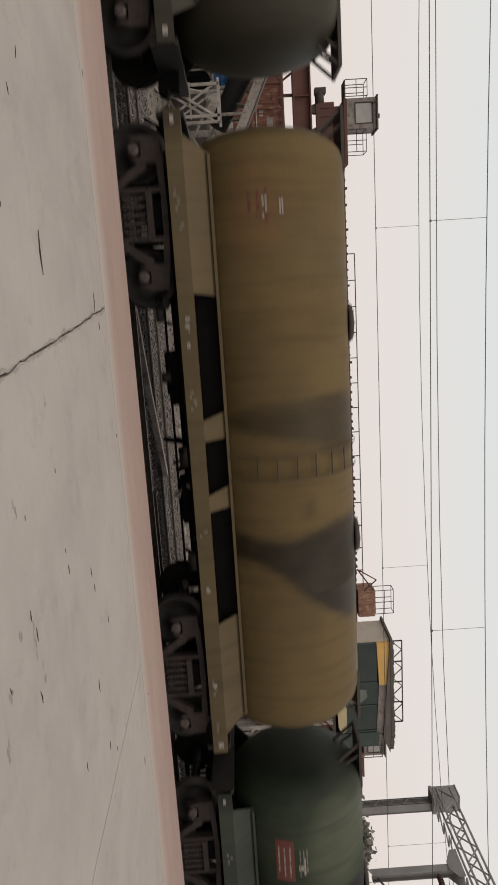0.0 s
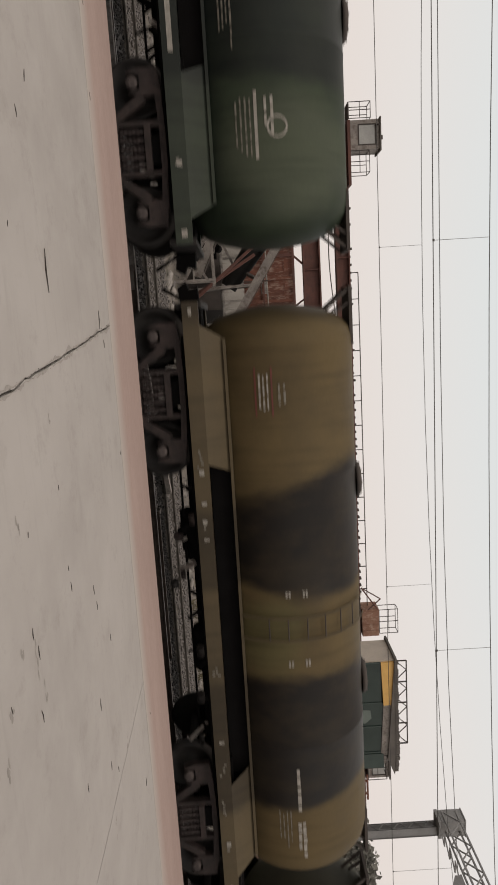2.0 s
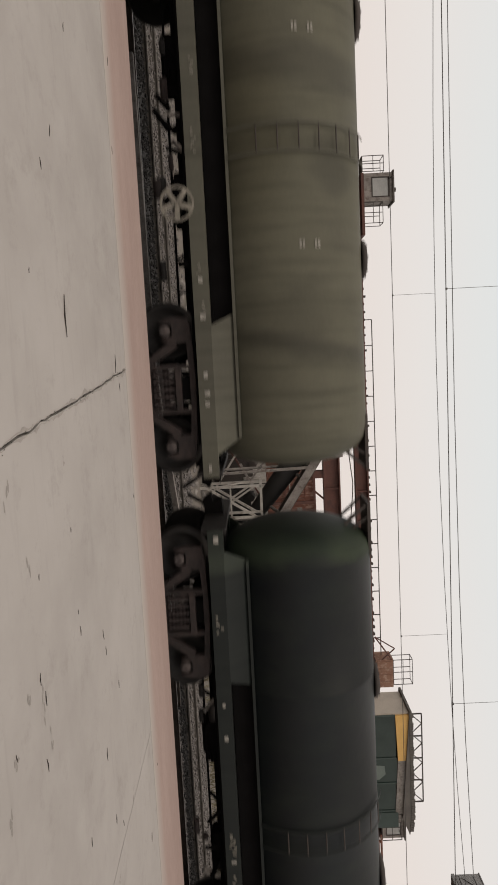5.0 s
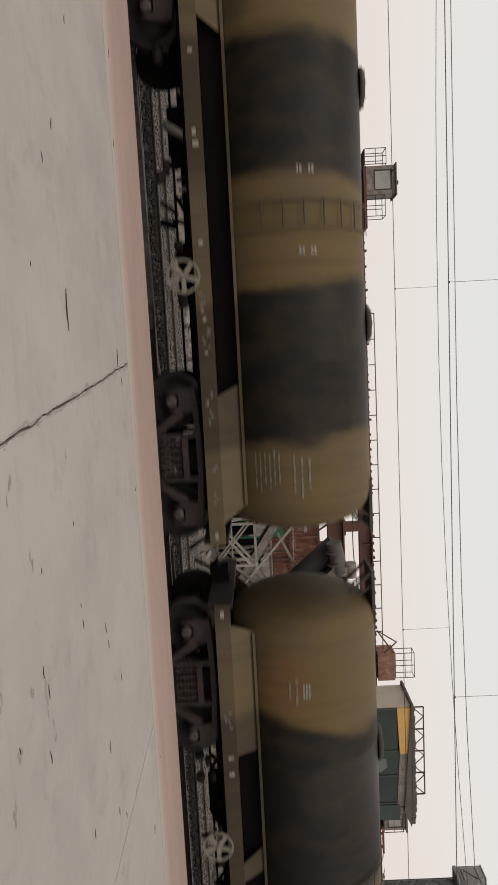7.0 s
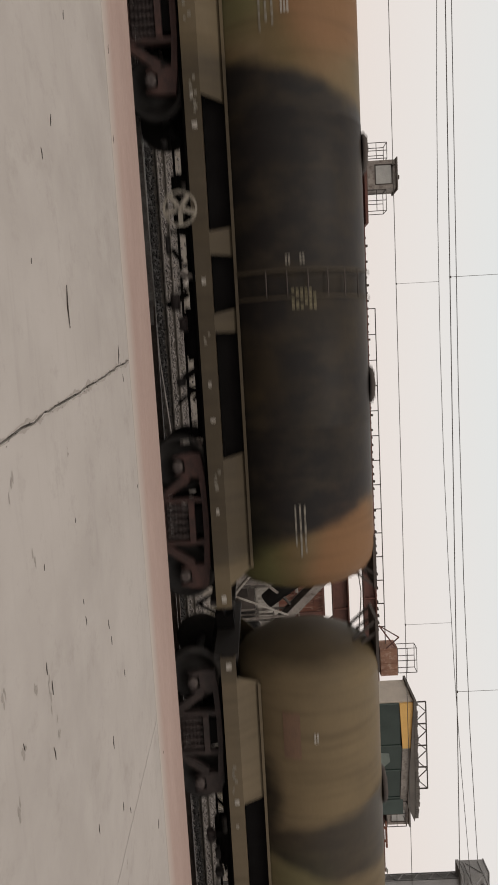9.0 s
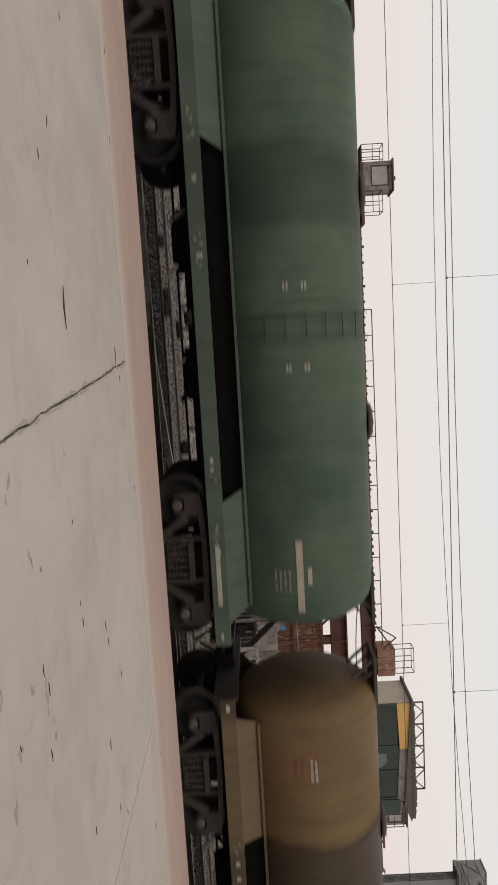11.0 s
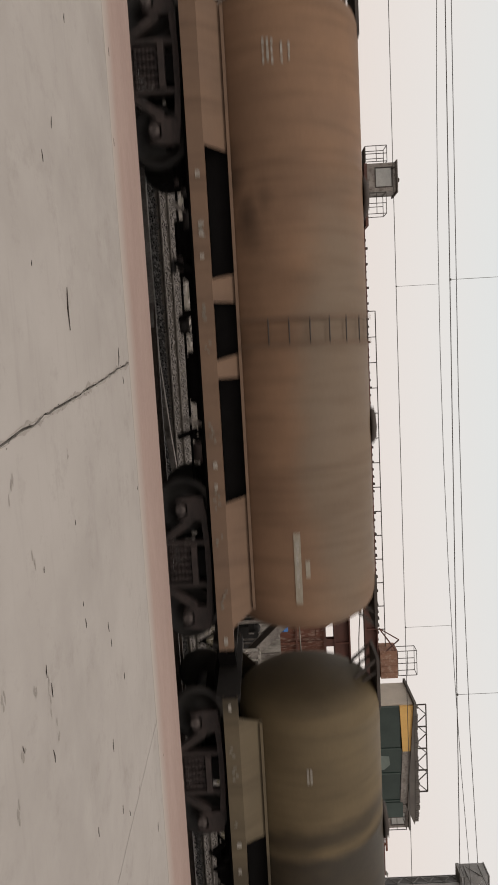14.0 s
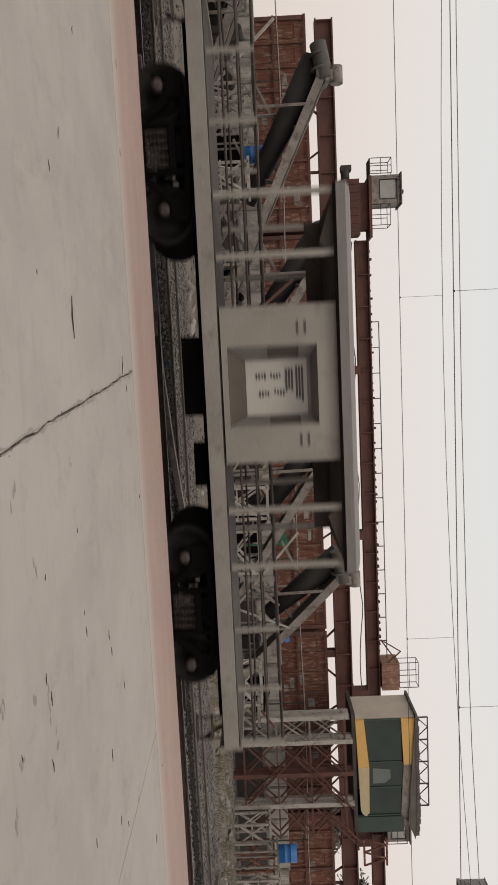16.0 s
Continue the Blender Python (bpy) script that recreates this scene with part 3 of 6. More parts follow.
def rim_plate(bm, outer, inner, y0, y1):
    """A plate with a hole: outer and inner are (x0, x1, z0, z1)."""
    loops = [[(q[0], q[2]), (q[1], q[2]), (q[1], q[3]), (q[0], q[3])] for q in (outer, inner)]
    rows = [[bm.verts.new((x, y, z)) for x, z in loop] for y in (y0, y1) for loop in loops]
    for a in range(4):
        b = (a + 1) % 4
        for q, w in ((0, 1), (2, 3), (0, 2), (1, 3)):
            bm.faces.new((rows[q][a], rows[q][b], rows[w][b], rows[w][a]))


def open_wagon(x, seed):
    rs = random.Random(seed)
    ob = thing("open_wagon", "rusty red open goods wagon with upright side ribs", "goods wagon", (x, 22.6, 0), "rake of open wagons")
    for nm, b6 in (("side", (0, 10.4, 0, 0.05, 2.15, 4.96)), ("side", (0, 10.4, 2.9, 2.95, 2.15, 4.96)), ("end", (0, 0.05, 0.05, 2.9, 2.15, 4.96)), ("end", (10.35, 10.4, 0.05, 2.9, 2.15, 4.96)), ("floor_plate", (0.05, 10.35, 0.05, 2.9, 2.15, 2.25))):
        piece(nm, ob, M_RUST, b6, bevel=0)
    for i in range(10):
        bm = bmesh.new()
        w = 0.07 if i not in (0, 9) else 0.1
        c = 0.08 + i * 10.24 / 9
        box(bm, c - w, c + w, -0.12, 0.0, 2.1, 4.94)
        part("rib", bm, M_RUST if i % 3 else M_GIRD, ob, bevel=0.02)
    for z, h in ((4.90, 0.12), (3.35, 0.08), (2.12, 0.16)):
        bm = bmesh.new()
        box(bm, -0.05, 10.45, -0.15, -0.122, z, z + h)
        part("side_rail", bm, M_GIRD, ob, bevel=0.01)
    for i in range(9):
        c = 0.08 + i * 10.24 / 9
        for z0 in (2.45, 3.6):
            bm = bmesh.new()
            rim_plate(bm, (c + 0.22, c + 0.92, z0, z0 + 0.9), (c + 0.27, c + 0.87, z0 + 0.05, z0 + 0.85), -0.028, 0.0)
            part("pressing", bm, M_RUST, ob)
    for i in range(9):
        a, b = 0.3 + rs.random() * 9, 2.5 + rs.random() * 1.7
        bm = bmesh.new()
        box(bm, a, a + 0.3 + rs.random() * 0.5, -0.010 - 0.0015 * i, -0.004, b, b + 0.12 + rs.random() * 0.25)
        part("scrape", bm, M_PALE, ob, "bare patch scraped pale")
    for bx in (2.0, 8.4):
        bm = bmesh.new()
        box(bm, bx - 1.2, bx + 1.2, 0.3, 0.6, 1.35, 1.75)
        tube(bm, (bx - 1, 0.3, 1.4), (bx - 1, 2.6, 1.4), 0.45, 12)
        tube(bm, (bx + 1, 0.3, 1.4), (bx + 1, 2.6, 1.4), 0.45, 12)
        box(bm, bx - 0.3, bx + 0.3, 0.3, 2.6, 1.75, 2.15)
        part("bogie", bm, M_BLACK, ob)
    return ob


bm = bmesh.new()
box(bm, -30, 60, 22.1, 26.2, -0.4, 0.95)
thing("loading_bank", "raised earth bank carrying the goods siding", "bank", kind="structure", bm=bm, material=M_GROUND)
for i in range(5):
    open_wagon(-17.3 + i * 10.62, i)
bm = bmesh.new()
for i in range(40):
    x = -18 + i * 1.25
    tube(bm, (x, 21.5, 3.56 + 0.05 * math.sin(x * 0.4)), (x + 1.25, 21.5, 3.56 + 0.05 * math.sin((x + 1.25) * 0.4)), 0.028, 6)
pipe = thing("pipe", "thin white water pipe strung along the siding", "pipe")
part("tube", bm, M_WHITE, pipe)
for i in range(13):
    bm = bmesh.new()
    bar(bm, (-17.9 + i * 4.0, 21.5, -0.3), (-17.9 + i * 4.0, 21.5, 3.6), 0.05)
    part("stake", bm, M_DARKST, pipe)


def lattice(bm, p, q, depth, n, w, updir=(0, 0, 1)):
    """Two chords and zigzag webs from p to q."""
    p, q, u = Vector(p), Vector(q), Vector(updir) * depth
    bar(bm, p, q, w)
    bar(bm, p + u, q + u, w)
    for i in range(n):
        a, b = p.lerp(q, i / n), p.lerp(q, (i + 1) / n)
        bar(bm, a + (u if i % 2 else Vector()), b + (Vector() if i % 2 else u), w * 0.7)


# long girders of the travelling gantry
def girder(name, label, x0, x1, y, z0, z1, ribs):
    ob = thing(name, label, "girder", (0, y, 0))
    bm = bmesh.new()
    box(bm, x0, x1, -0.05, 0.05, z0 + 0.08, z1 - 0.08)
    part("web", bm, M_GIRD, ob)
    for z in (z0, z1 - 0.08):
        bm = bmesh.new()
        box(bm, x0, x1, -0.28, 0.28, z, z + 0.08)
        part("flange", bm, M_GIRD, ob, bevel=0.01)
    for i in range(ribs + 1):
        x = x0 + 0.1 + (x1 - x0 - 0.2) * i / ribs
        shared("stiffener", name + "rib", lambda b: box(b, -0.03, 0.03, -0.24, -0.05, z0 + 0.08, z1 - 0.08), M_GIRD, ob, (x, 0, 0))
    return ob


g1 = girder("lower_girder", "rust-red plate girder on steel columns", -19.0, 34.0, 24.0 + 2.6, 5.85, 6.85, 26)
for x in (-15.5, -4.5, 6.6, 17.6, 28.5):
    bm = bmesh.new()
    box(bm, x - 0.22, x + 0.22, -0.22, -0.14, 0, 5.85)
    box(bm, x - 0.22, x + 0.22, 0.14, 0.22, 0, 5.85)
    box(bm, x - 0.04, x + 0.04, -0.14, 0.14, 0, 5.85)
    part("column", bm, M_GIRD, g1)
    for dx in (-1.5, 1.5):
        bm = bmesh.new()
        bar(bm, (x, -0.1, 4.2), (x + dx, -0.1, 5.85), 0.11)
        part("knee_brace", bm, M_GIRD, g1)
    bm = bmesh.new()
    bar(bm, (x + 3.5, 0.1, 5.85), (x + 4.6, 0.1, 4.2), 0.1)
    bar(bm, (x + 4.6, 0.1, 5.85), (x + 4.6, 0.1, 4.2), 0.14)
    part("hanger", bm, M_GIRD, g1)
g2 = girder("upper_girder", "dark red gantry girder with a railed walkway", -7.1, 34.0, 27.3, 7.85, 8.66, 22)
for x in (0.4, 10.4, 20.5, 30.5):
    bm = bmesh.new()
    box(bm, x - 0.25, x + 0.25, -0.5, 0.2, 6.86, 7.84)
    box(bm, x - 0.45, x + 0.45, -0.55, 0.22, 6.86, 7.0)
    part("bracket", bm, M_GIRD, g2, bevel=0.02)
bm = bmesh.new()
x = -2.4
while x < 20.4:
    bar(bm, (x, 0.2, 8.66), (x, 0.2, 9.18), 0.05)
    x += 1.52
bar(bm, (-2.4, 0.2, 9.18), (20.4, 0.2, 9.18), 0.05)
part("handrail", bm, M_DARKST, g2)
bm = bmesh.new()
rs = random.Random(8)
for i in range(60):
    x = -6.5 + i * 0.45
    box(bm, x, x + 0.12, -0.2, 0.1, 8.66, 8.68 + rs.random() * 0.12)
tagged(part("cable_clips", bm, M_DARKST, g2), kind="stuff")
bm = bmesh.new()
for i in range(36):
    a, b = -7 + i * 0.75, -7 + (i + 1) * 0.75
    sag = lambda q: 7.7 - 0.28 * abs(math.sin(q * 0.42))
    tube(bm, (a, -0.35, sag(a)), (b, -0.35, sag(b)), 0.03, 6)
part("festoon_cable", bm, M_BELT, g2)

# end carriage with its small operator's cabin
carriage = thing("end_carriage", "dark red gantry end carriage with wheels and drives", "gantry carriage", (0, 27.0, 0))
bm = bmesh.new()
box(bm, -10.4, -7.3, -0.5, 0.5, 7.2, 8.1)
box(bm, -10.3, -7.4, -0.6, -0.5, 7.1, 7.3)
box(bm, -10.5, -7.1, -0.7, 0.7, 8.6, 8.76)
for i in range(7):
    box(bm, -10.2 + i * 0.43, -10.1 + i * 0.43, -0.56, -0.5, 7.3, 8.05)
box(bm, -10.2, -7.6, -0.35, 0.35, 8.1, 8.6)
part("frame", bm, M_GIRD, carriage, bevel=0.02)
for x in (-10.1, -8.9, -7.8):
    bm = bmesh.new()
    tube(bm, (x, -0.55, 7.05), (x, -0.2, 7.05), 0.24, 14)
    part("wheel", bm, M_DARKST, carriage)
bm = bmesh.new()
tube(bm, (-11.0, -0.2, 7.35), (-10.4, -0.2, 7.35), 0.25, 12)
box(bm, -11.2, -10.9, -0.4, 0.1, 7.1, 7.7)
part("drive_motor", bm, M_DARKST, carriage)


def small_cabin(x, y, z, w, h, body, label, yaw=0.0):
    ob = thing("operator_cabin", label, "crane cabin", (x, y, z))
    ob.rotation_euler = (0, 0, yaw)
    t = 0.06
    d = w * 0.9
    for b6 in ((0, w, 0, t, 0, h * 0.28), (0, w, 0, t, h * 0.86, h), (0, w * 0.16, 0, t, h * 0.28, h * 0.86), (w * 0.84, w, 0, t, h * 0.28, h * 0.86), (0, t, t, d, 0, h), (w - t, w, t, d, 0, h), (t, w - t, d - t, d, 0, h), (t, w - t, t, d - t, 0, t)):
        piece("wall_panel", ob, body, b6, bevel=0)
    piece("roof", ob, M_CABROOF, (-0.1, w + 0.12, -0.15, d + 0.1, h, h + 0.07))
    piece("window", ob, M_DUSTGLASS, (w * 0.16 + .03, w * 0.84 - .03, 0.02, 0.035, h * 0.28 + .03, h * 0.86 - .03), bevel=0)
    bm = bmesh.new()
    for a, b in ((0.14, 0.17), (0.83, 0.86)):
        box(bm, w * a, w * b, -0.02, -0.002, h * 0.26, h * 0.88)
    for a, b in ((0.26, 0.29), (0.85, 0.88)):
        box(bm, w * 0.17, w * 0.83, -0.02, -0.002, h * a, h * b)
    part("window_frame", bm, M_DARKST, ob)
    return ob


def cage(name, x0, x1, y0, y1, z0, z1, label, mids=1, posts=1):
    ob = thing(name, label, "handrail")

    def rod(name, p, q, w):
        bm = bmesh.new()
        bar(bm, p, q, w)
        part(name, bm, M_DARKST, ob)

    for y in (y0, y1):
        for k in range(mids + 1 if y == y0 else 1):
            z = z1 - k * (z1 - z0) / (mids + 1)
            rod("rail", (x0, y, z), (x1, y, z), 0.032)
        for k in range(posts + 2):
            x = x0 + (x1 - x0) * k / (posts + 1)
            rod("post", (x, y, z0), (x, y, z1), 0.035)
    for x in (x0, x1):
        rod("rail", (x, y0, z1), (x, y1, z1), 0.032)
    bm = bmesh.new()
    box(bm, x0, x1, y0, y1, z0 - 0.06, z0)
    part("deck", bm, M_DARKST, ob)
    return ob


small_cabin(-10.55, 26.6, 8.82, 1.55, 1.62, M_STEEL, "small grey operator's cabin with one square window")
cage("walkway_cage", -11.5, -10.65, 26.6, 27.6, 8.76, 9.95, "thin steel handrail beside the operator's cabin", 1, 1)
cage("walkway_cage", -8.95, -7.8, 26.6, 27.6, 8.76, 9.85, "thin steel handrail beside the operator's cabin", 1, 1)
bm = bmesh.new()
tube(bm, (-9.6, 26.7, 10.5), (-9.6, 26.7, 10.62), 0.12, 10)
tube(bm, (-10.2, 26.55, 10.2), (-10.25, 26.35, 10.45), 0.05, 8)
thing("flood_lamp", "small dark lamp on the cabin roof", "lamp", bm=bm, material=M_DARKST)

hoist = thing("hoist_house", "pale rusty brown hoist housing on the gantry walkway", "hoist housing", (0, 26.8, 0))
bm = bmesh.new()
box(bm, 18.5, 20.3, 0, 1.2, 8.72, 9.78)
for i in range(4):
    box(bm, 18.62 + i * 0.43, 18.70 + i * 0.43, -0.05, 0, 8.8, 9.72)
part("housing", bm, M_HOIST, hoist, bevel=0.02)
bm = bmesh.new()
bar(bm, (17.0, 0, 8.7), (18.5, 0, 9.7), 0.08)
bar(bm, (17.0, 0, 8.7), (17.8, 0, 9.9), 0.06)
bar(bm, (17.8, 0, 9.9), (18.5, 0, 9.1), 0.06)
part("brace", bm, M_GIRD, hoist)
cage("walkway_cage", 18.6, 20.2, 26.9, 27.6, 9.84, 11.0, "thin steel handrail round the hoist housing", 1, 1)

# large operator's cabin, glazed, on a lattice tower
cab = thing("control_cabin", "glazed yellow and cream control cabin with an overhanging roof", "control cabin", (0, 19.6, 0.136))
cab.scale = (0.931, 0.931, 0.931)
piece("side_wall", cab, M_CREAM, (19.36, 19.44, 0.0, 2.4, 6.35, 9.62), bevel=0.01)
piece("back_wall", cab, M_CREAM, (19.44, 25.2, 2.32, 2.4, 6.35, 9.55))
piece("right_wall", cab, M_CABGREEN, (25.12, 25.2, 0.0, 2.32, 6.35, 9.0))
piece("floor_plate", cab, M_DARKST, (19.1, 26.0, -0.1, 2.6, 6.15, 6.35))
bm = bmesh.new()
prism(bm, [(19.44, 6.35), (22.2, 6.45), (22.2, 7.05), (19.44, 6.82)], "y", -0.12, 0.0)
part("yellow_apron", bm, M_CABYEL, cab, "yellow panel below the windows")
bm = bmesh.new()
prism(bm, [(22.21, 6.45), (24.7, 6.52), (24.95, 6.62), (25.1, 6.8), (24.9, 7.0), (22.21, 7.05)], "y", -0.12, 0.0)
part("pale_apron", bm, M_CABPALE, cab, "faded cream-yellow panel below the windows")
bm = bmesh.new()
prism(bm, [(19.44, 8.85), (22.1, 8.95), (22.1, 9.42), (19.44, 9.62)], "y", -0.12, 0.0)
part("yellow_fascia", bm, M_CABYEL, cab, "yellow panel above the windows")
bm = bmesh.new()
prism(bm, [(22.1, 8.95), (25.12, 8.75), (25.3, 9.15), (22.1, 9.42)], "y", -0.10, 0.0)
part("grey_fascia", bm, M_STEEL, cab)
for x0, x1, zb, zt in ((19.46, 21.9, 6.82, 8.86), (21.98, 23.4, 7.02, 8.92), (23.46, 25.05, 6.98, 8.8)):
    piece("window", cab, M_GLASS, (x0, x1, -0.04, -0.02, zb, zt), bevel=0)
for x in (19.42, 21.9, 23.38, 25.03):
    piece("mullion", cab, M_CABGREEN, (x, x + 0.07, -0.09, -0.045, 6.85, 8.85))
bm = bmesh.new()
prism(bm, [(22.3, 7.25), (23.2, 7.25), (23.2, 7.9), (22.9, 8.25), (22.4, 8.2)], "y", -0.052, -0.044)
part("window_blind", bm, M_PANEPATCH, cab, "pale grey patch on the window")
bm = bmesh.new()
prism(bm, [(19.2, 9.62), (25.5, 9.12), (26.5, 9.50), (25.2, 9.72), (19.2, 9.74)], "y", -0.22, 2.6)
part("roof", bm, M_CABROOF, cab, "dark grey overhanging roof", bevel=0.02)
bm = bmesh.new()
rs = random.Random(2)
for i in range(50):
    x = 19.3 + i * 0.14
    box(bm, x, x + 0.10, -0.25, -0.18, 9.60 - max(0, i - 42) * 0.012, 9.76 + rs.random() * 0.07 - max(0, i - 42) * 0.012)
part("roof_tiles", bm, M_CABROOF, cab)
bm = bmesh.new()
lattice(bm, (19.5, 0.1, 9.74), (24.7, 0.1, 9.74), 0.6, 9, 0.06)
for i in range(5):
    bar(bm, (19.5 + i * 1.3, 0.1, 9.74), (19.5 + i * 1.3, 0.1, 10.34), 0.06)
part("roof_rail", bm, M_DARKST, cab)
bm = bmesh.new()
box(bm, 25.2, 26.1, -0.05, 2.0, 6.3, 8.9)
part("dark_annexe", bm, M_CABGREEN, cab)
small_cabin(29.3, 26.9, 8.67, 1.25, 1.55, M_STEEL, "small grey cabin behind the control cabin")
cage("walkway_cage", 28.3, 30.0, 26.0, 27.0, 8.7, 9.9, "thin steel handrail behind the control cabin", 1, 1)
bm = bmesh.new()
lattice(bm, (29.6, 26.0, 7.2), (31.4, 26.0, 7.2), 1.4, 4, 0.12)
box(bm, 27.6, 29.0, 26.0, 27.2, 6.9, 8.0)
thing("winch_frame", "rusty winch frame on the gantry", "winch", bm=bm, material=M_RUST)

tower = thing("lattice_tower", "dusty steel lattice tower under the control cabin", "lattice tower", (0, 19.2, -0.3))
for x, top in ((17.7, 6.0), (19.0, 6.15), (20.73, 6.15), (22.4, 6.15)):
    for y in (0.0, 0.5):
        bm = bmesh.new()
        box(bm, x - 0.11, x + 0.11, y - 0.1, y + 0.1, 0, top)
        part("post", bm, M_GIRD if x == 20.73 else M_LIGHTST, tower, bevel=0.01)
for a, b in ((17.7, 19.0), (19.0, 20.73), (20.73, 22.4), (22.4, 24.2)):
    for y in (0.0, 0.5):
        for z in (0.6, 2.3, 4.0):
            for p3, q3, w3 in (((a, y, z), (b, y, z + 1.7), 0.07), ((b, y + 0.08, z), (a, y + 0.08, z + 1.7), 0.07), ((a, y, z), (b, y, z), 0.08)):
                bm = bmesh.new()
                bar(bm, p3, q3, w3)
                part("brace", bm, M_GIRD if a > 18.5 else M_STEEL, tower)
        bm = bmesh.new()
        bar(bm, (a, y, 5.75), (b, y, 5.75), 0.1)
        part("top_beam", bm, M_GIRD, tower)


for p, q in (((22.0, 0.6), (20.1, 2.5)), ((19.7, 3.2), (22.65, 5.75)), ((22.9, 4.6), (24.6, 6.2))):  # ladder-like stays
    bm = bmesh.new()
    lattice(bm, (p[0], -0.12, p[1]), (q[0], -0.12, q[1]), 0.34, 12, 0.05)
    part("stay", bm, M_GIRD, tower)

# inclined conveyors
def conveyor(x0, z0, x1, z1, y, dark, label):
    """Head at (x0, z0), tail at (x1, z1)."""
    ob = thing("conveyor", label, "conveyor", group="inclined conveyors")
    h, t = Vector((x0, y, z0)), Vector((x1, y, z1))
    d = (t - h).normalized()
    up = Vector((-d.z, 0, d.x))
    up = up if up.z > 0 else -up
    m = M_STEEL
    for s in (-0.45, 0.45):
        o = Vector((0, s, 0))
        bm = bmesh.new()
        bar(bm, h + o, t + o, 0.10, 0.34)
        part("side_beam", bm, m, ob)
    bm = bmesh.new()
    n = int((t - h).length / 0.8)
    for i in range(n + 1):
        c = h.lerp(t, i / n) + up * 0.12
        tube(bm, c - Vector((0, 0.4, 0)), c + Vector((0, 0.4, 0)), 0.06, 8)
    part("idlers", bm, M_DARKST, ob)
    bm = bmesh.new()
    bar(bm, h + up * 0.20, t + up * 0.20, 0.75, 0.03)
    bar(bm, h - up * 0.14, t - up * 0.14, 0.75, 0.03)
    part("belt", bm, M_BELT, ob)
    bm = bmesh.new()
    c = h + up * 0.03
    tube(bm, c - Vector((0, 0.54, 0)), c + Vector((0, 0.54, 0)), 0.30, 16)
    part("head_drum", bm, M_DRIVE, ob)
    bm = bmesh.new()
    mc = h + Vector((0.15, -0.37, 0.55))
    tube(bm, mc - Vector((0.35, 0, 0)), mc + Vector((0.3, 0, 0)), 0.26, 12)
    box(bm, mc.x - 0.2, mc.x + 0.2, mc.y - 0.2, mc.y + 0.2, mc.z - 0.45, mc.z - 0.15)
    part("drive_motor", bm, M_STEEL, ob)
    for f in (0.12, 0.45, 0.75):
        p = h.lerp(t, f)
        if p.z < 0.7:
            continue
        bm = bmesh.new()
        for s in (-0.45, 0.45):
            bar(bm, (p.x, y + s, p.z), (p.x + 0.1, y + s * 1.3, -0.3), 0.09)
        bar(bm, (p.x, y - 0.5, p.z * 0.5), (p.x, y + 0.5, p.z * 0.5), 0.07)
        part("leg", bm, M_STEEL, ob)
    if dark:  # black tarpaulin chute slung below the head, with its drive drum
        off = -up * 0.95 + Vector((0, 0.6, 0))
        a, b = h - d * 0.6 + off * 0.55, h.lerp(t, 0.52) + off
        bm = bmesh.new()
        tube(bm, a, b, 0.58, 12, r2=0.36)
        part("chute", bm, M_TARP, ob, "black tarpaulin chute")
        bm = bmesh.new()
        tube(bm, h + Vector((-1.15, -0.3, -0.15)), h + Vector((0.25, -0.3, 0.12)), 0.34, 16)
        for f in (-0.75, -0.2):
            tube(bm, h + Vector((f, -0.3, -0.08 + f * 0.1)), h + Vector((f + 0.07, -0.3, -0.07 + f * 0.1)), 0.37, 16)
        part("drive_drum", bm, M_DRIVE, ob, "grey drive drum")
        for f in (0.2, 0.42):
            p = h.lerp(t, f)
            bm = bmesh.new()
            bar(bm, p + off * 1.25, p + up * 0.1, 0.14, 0.10)
            bar(bm, p + off * 1.2, p + off * 1.2 + Vector((-1.6, 0, -0.75)), 0.12, 0.10)
            part("strut", bm, M_STEEL, ob)
    return ob


conveyor(-19.5, 3.55, -9.4, -0.6, 16.4, True, "dark dusty inclined belt conveyor on steel legs")
conveyor(-11.7, 5.05, -1.9, 0.37, 16.0, True, "inclined belt conveyor with a black chute below its head")
conveyor(-4.75, 4.9, 2.6, 0.15, 16.0, True, "inclined belt conveyor with a black chute below its head")
conveyor(3.6, 4.85, 10.6, 0.23, 16.0, True, "inclined belt conveyor with a black chute below its head")
conveyor(9.3, 5.2, 14.3, 0.05, 16.2, True, "inclined belt conveyor reaching up to the girder")


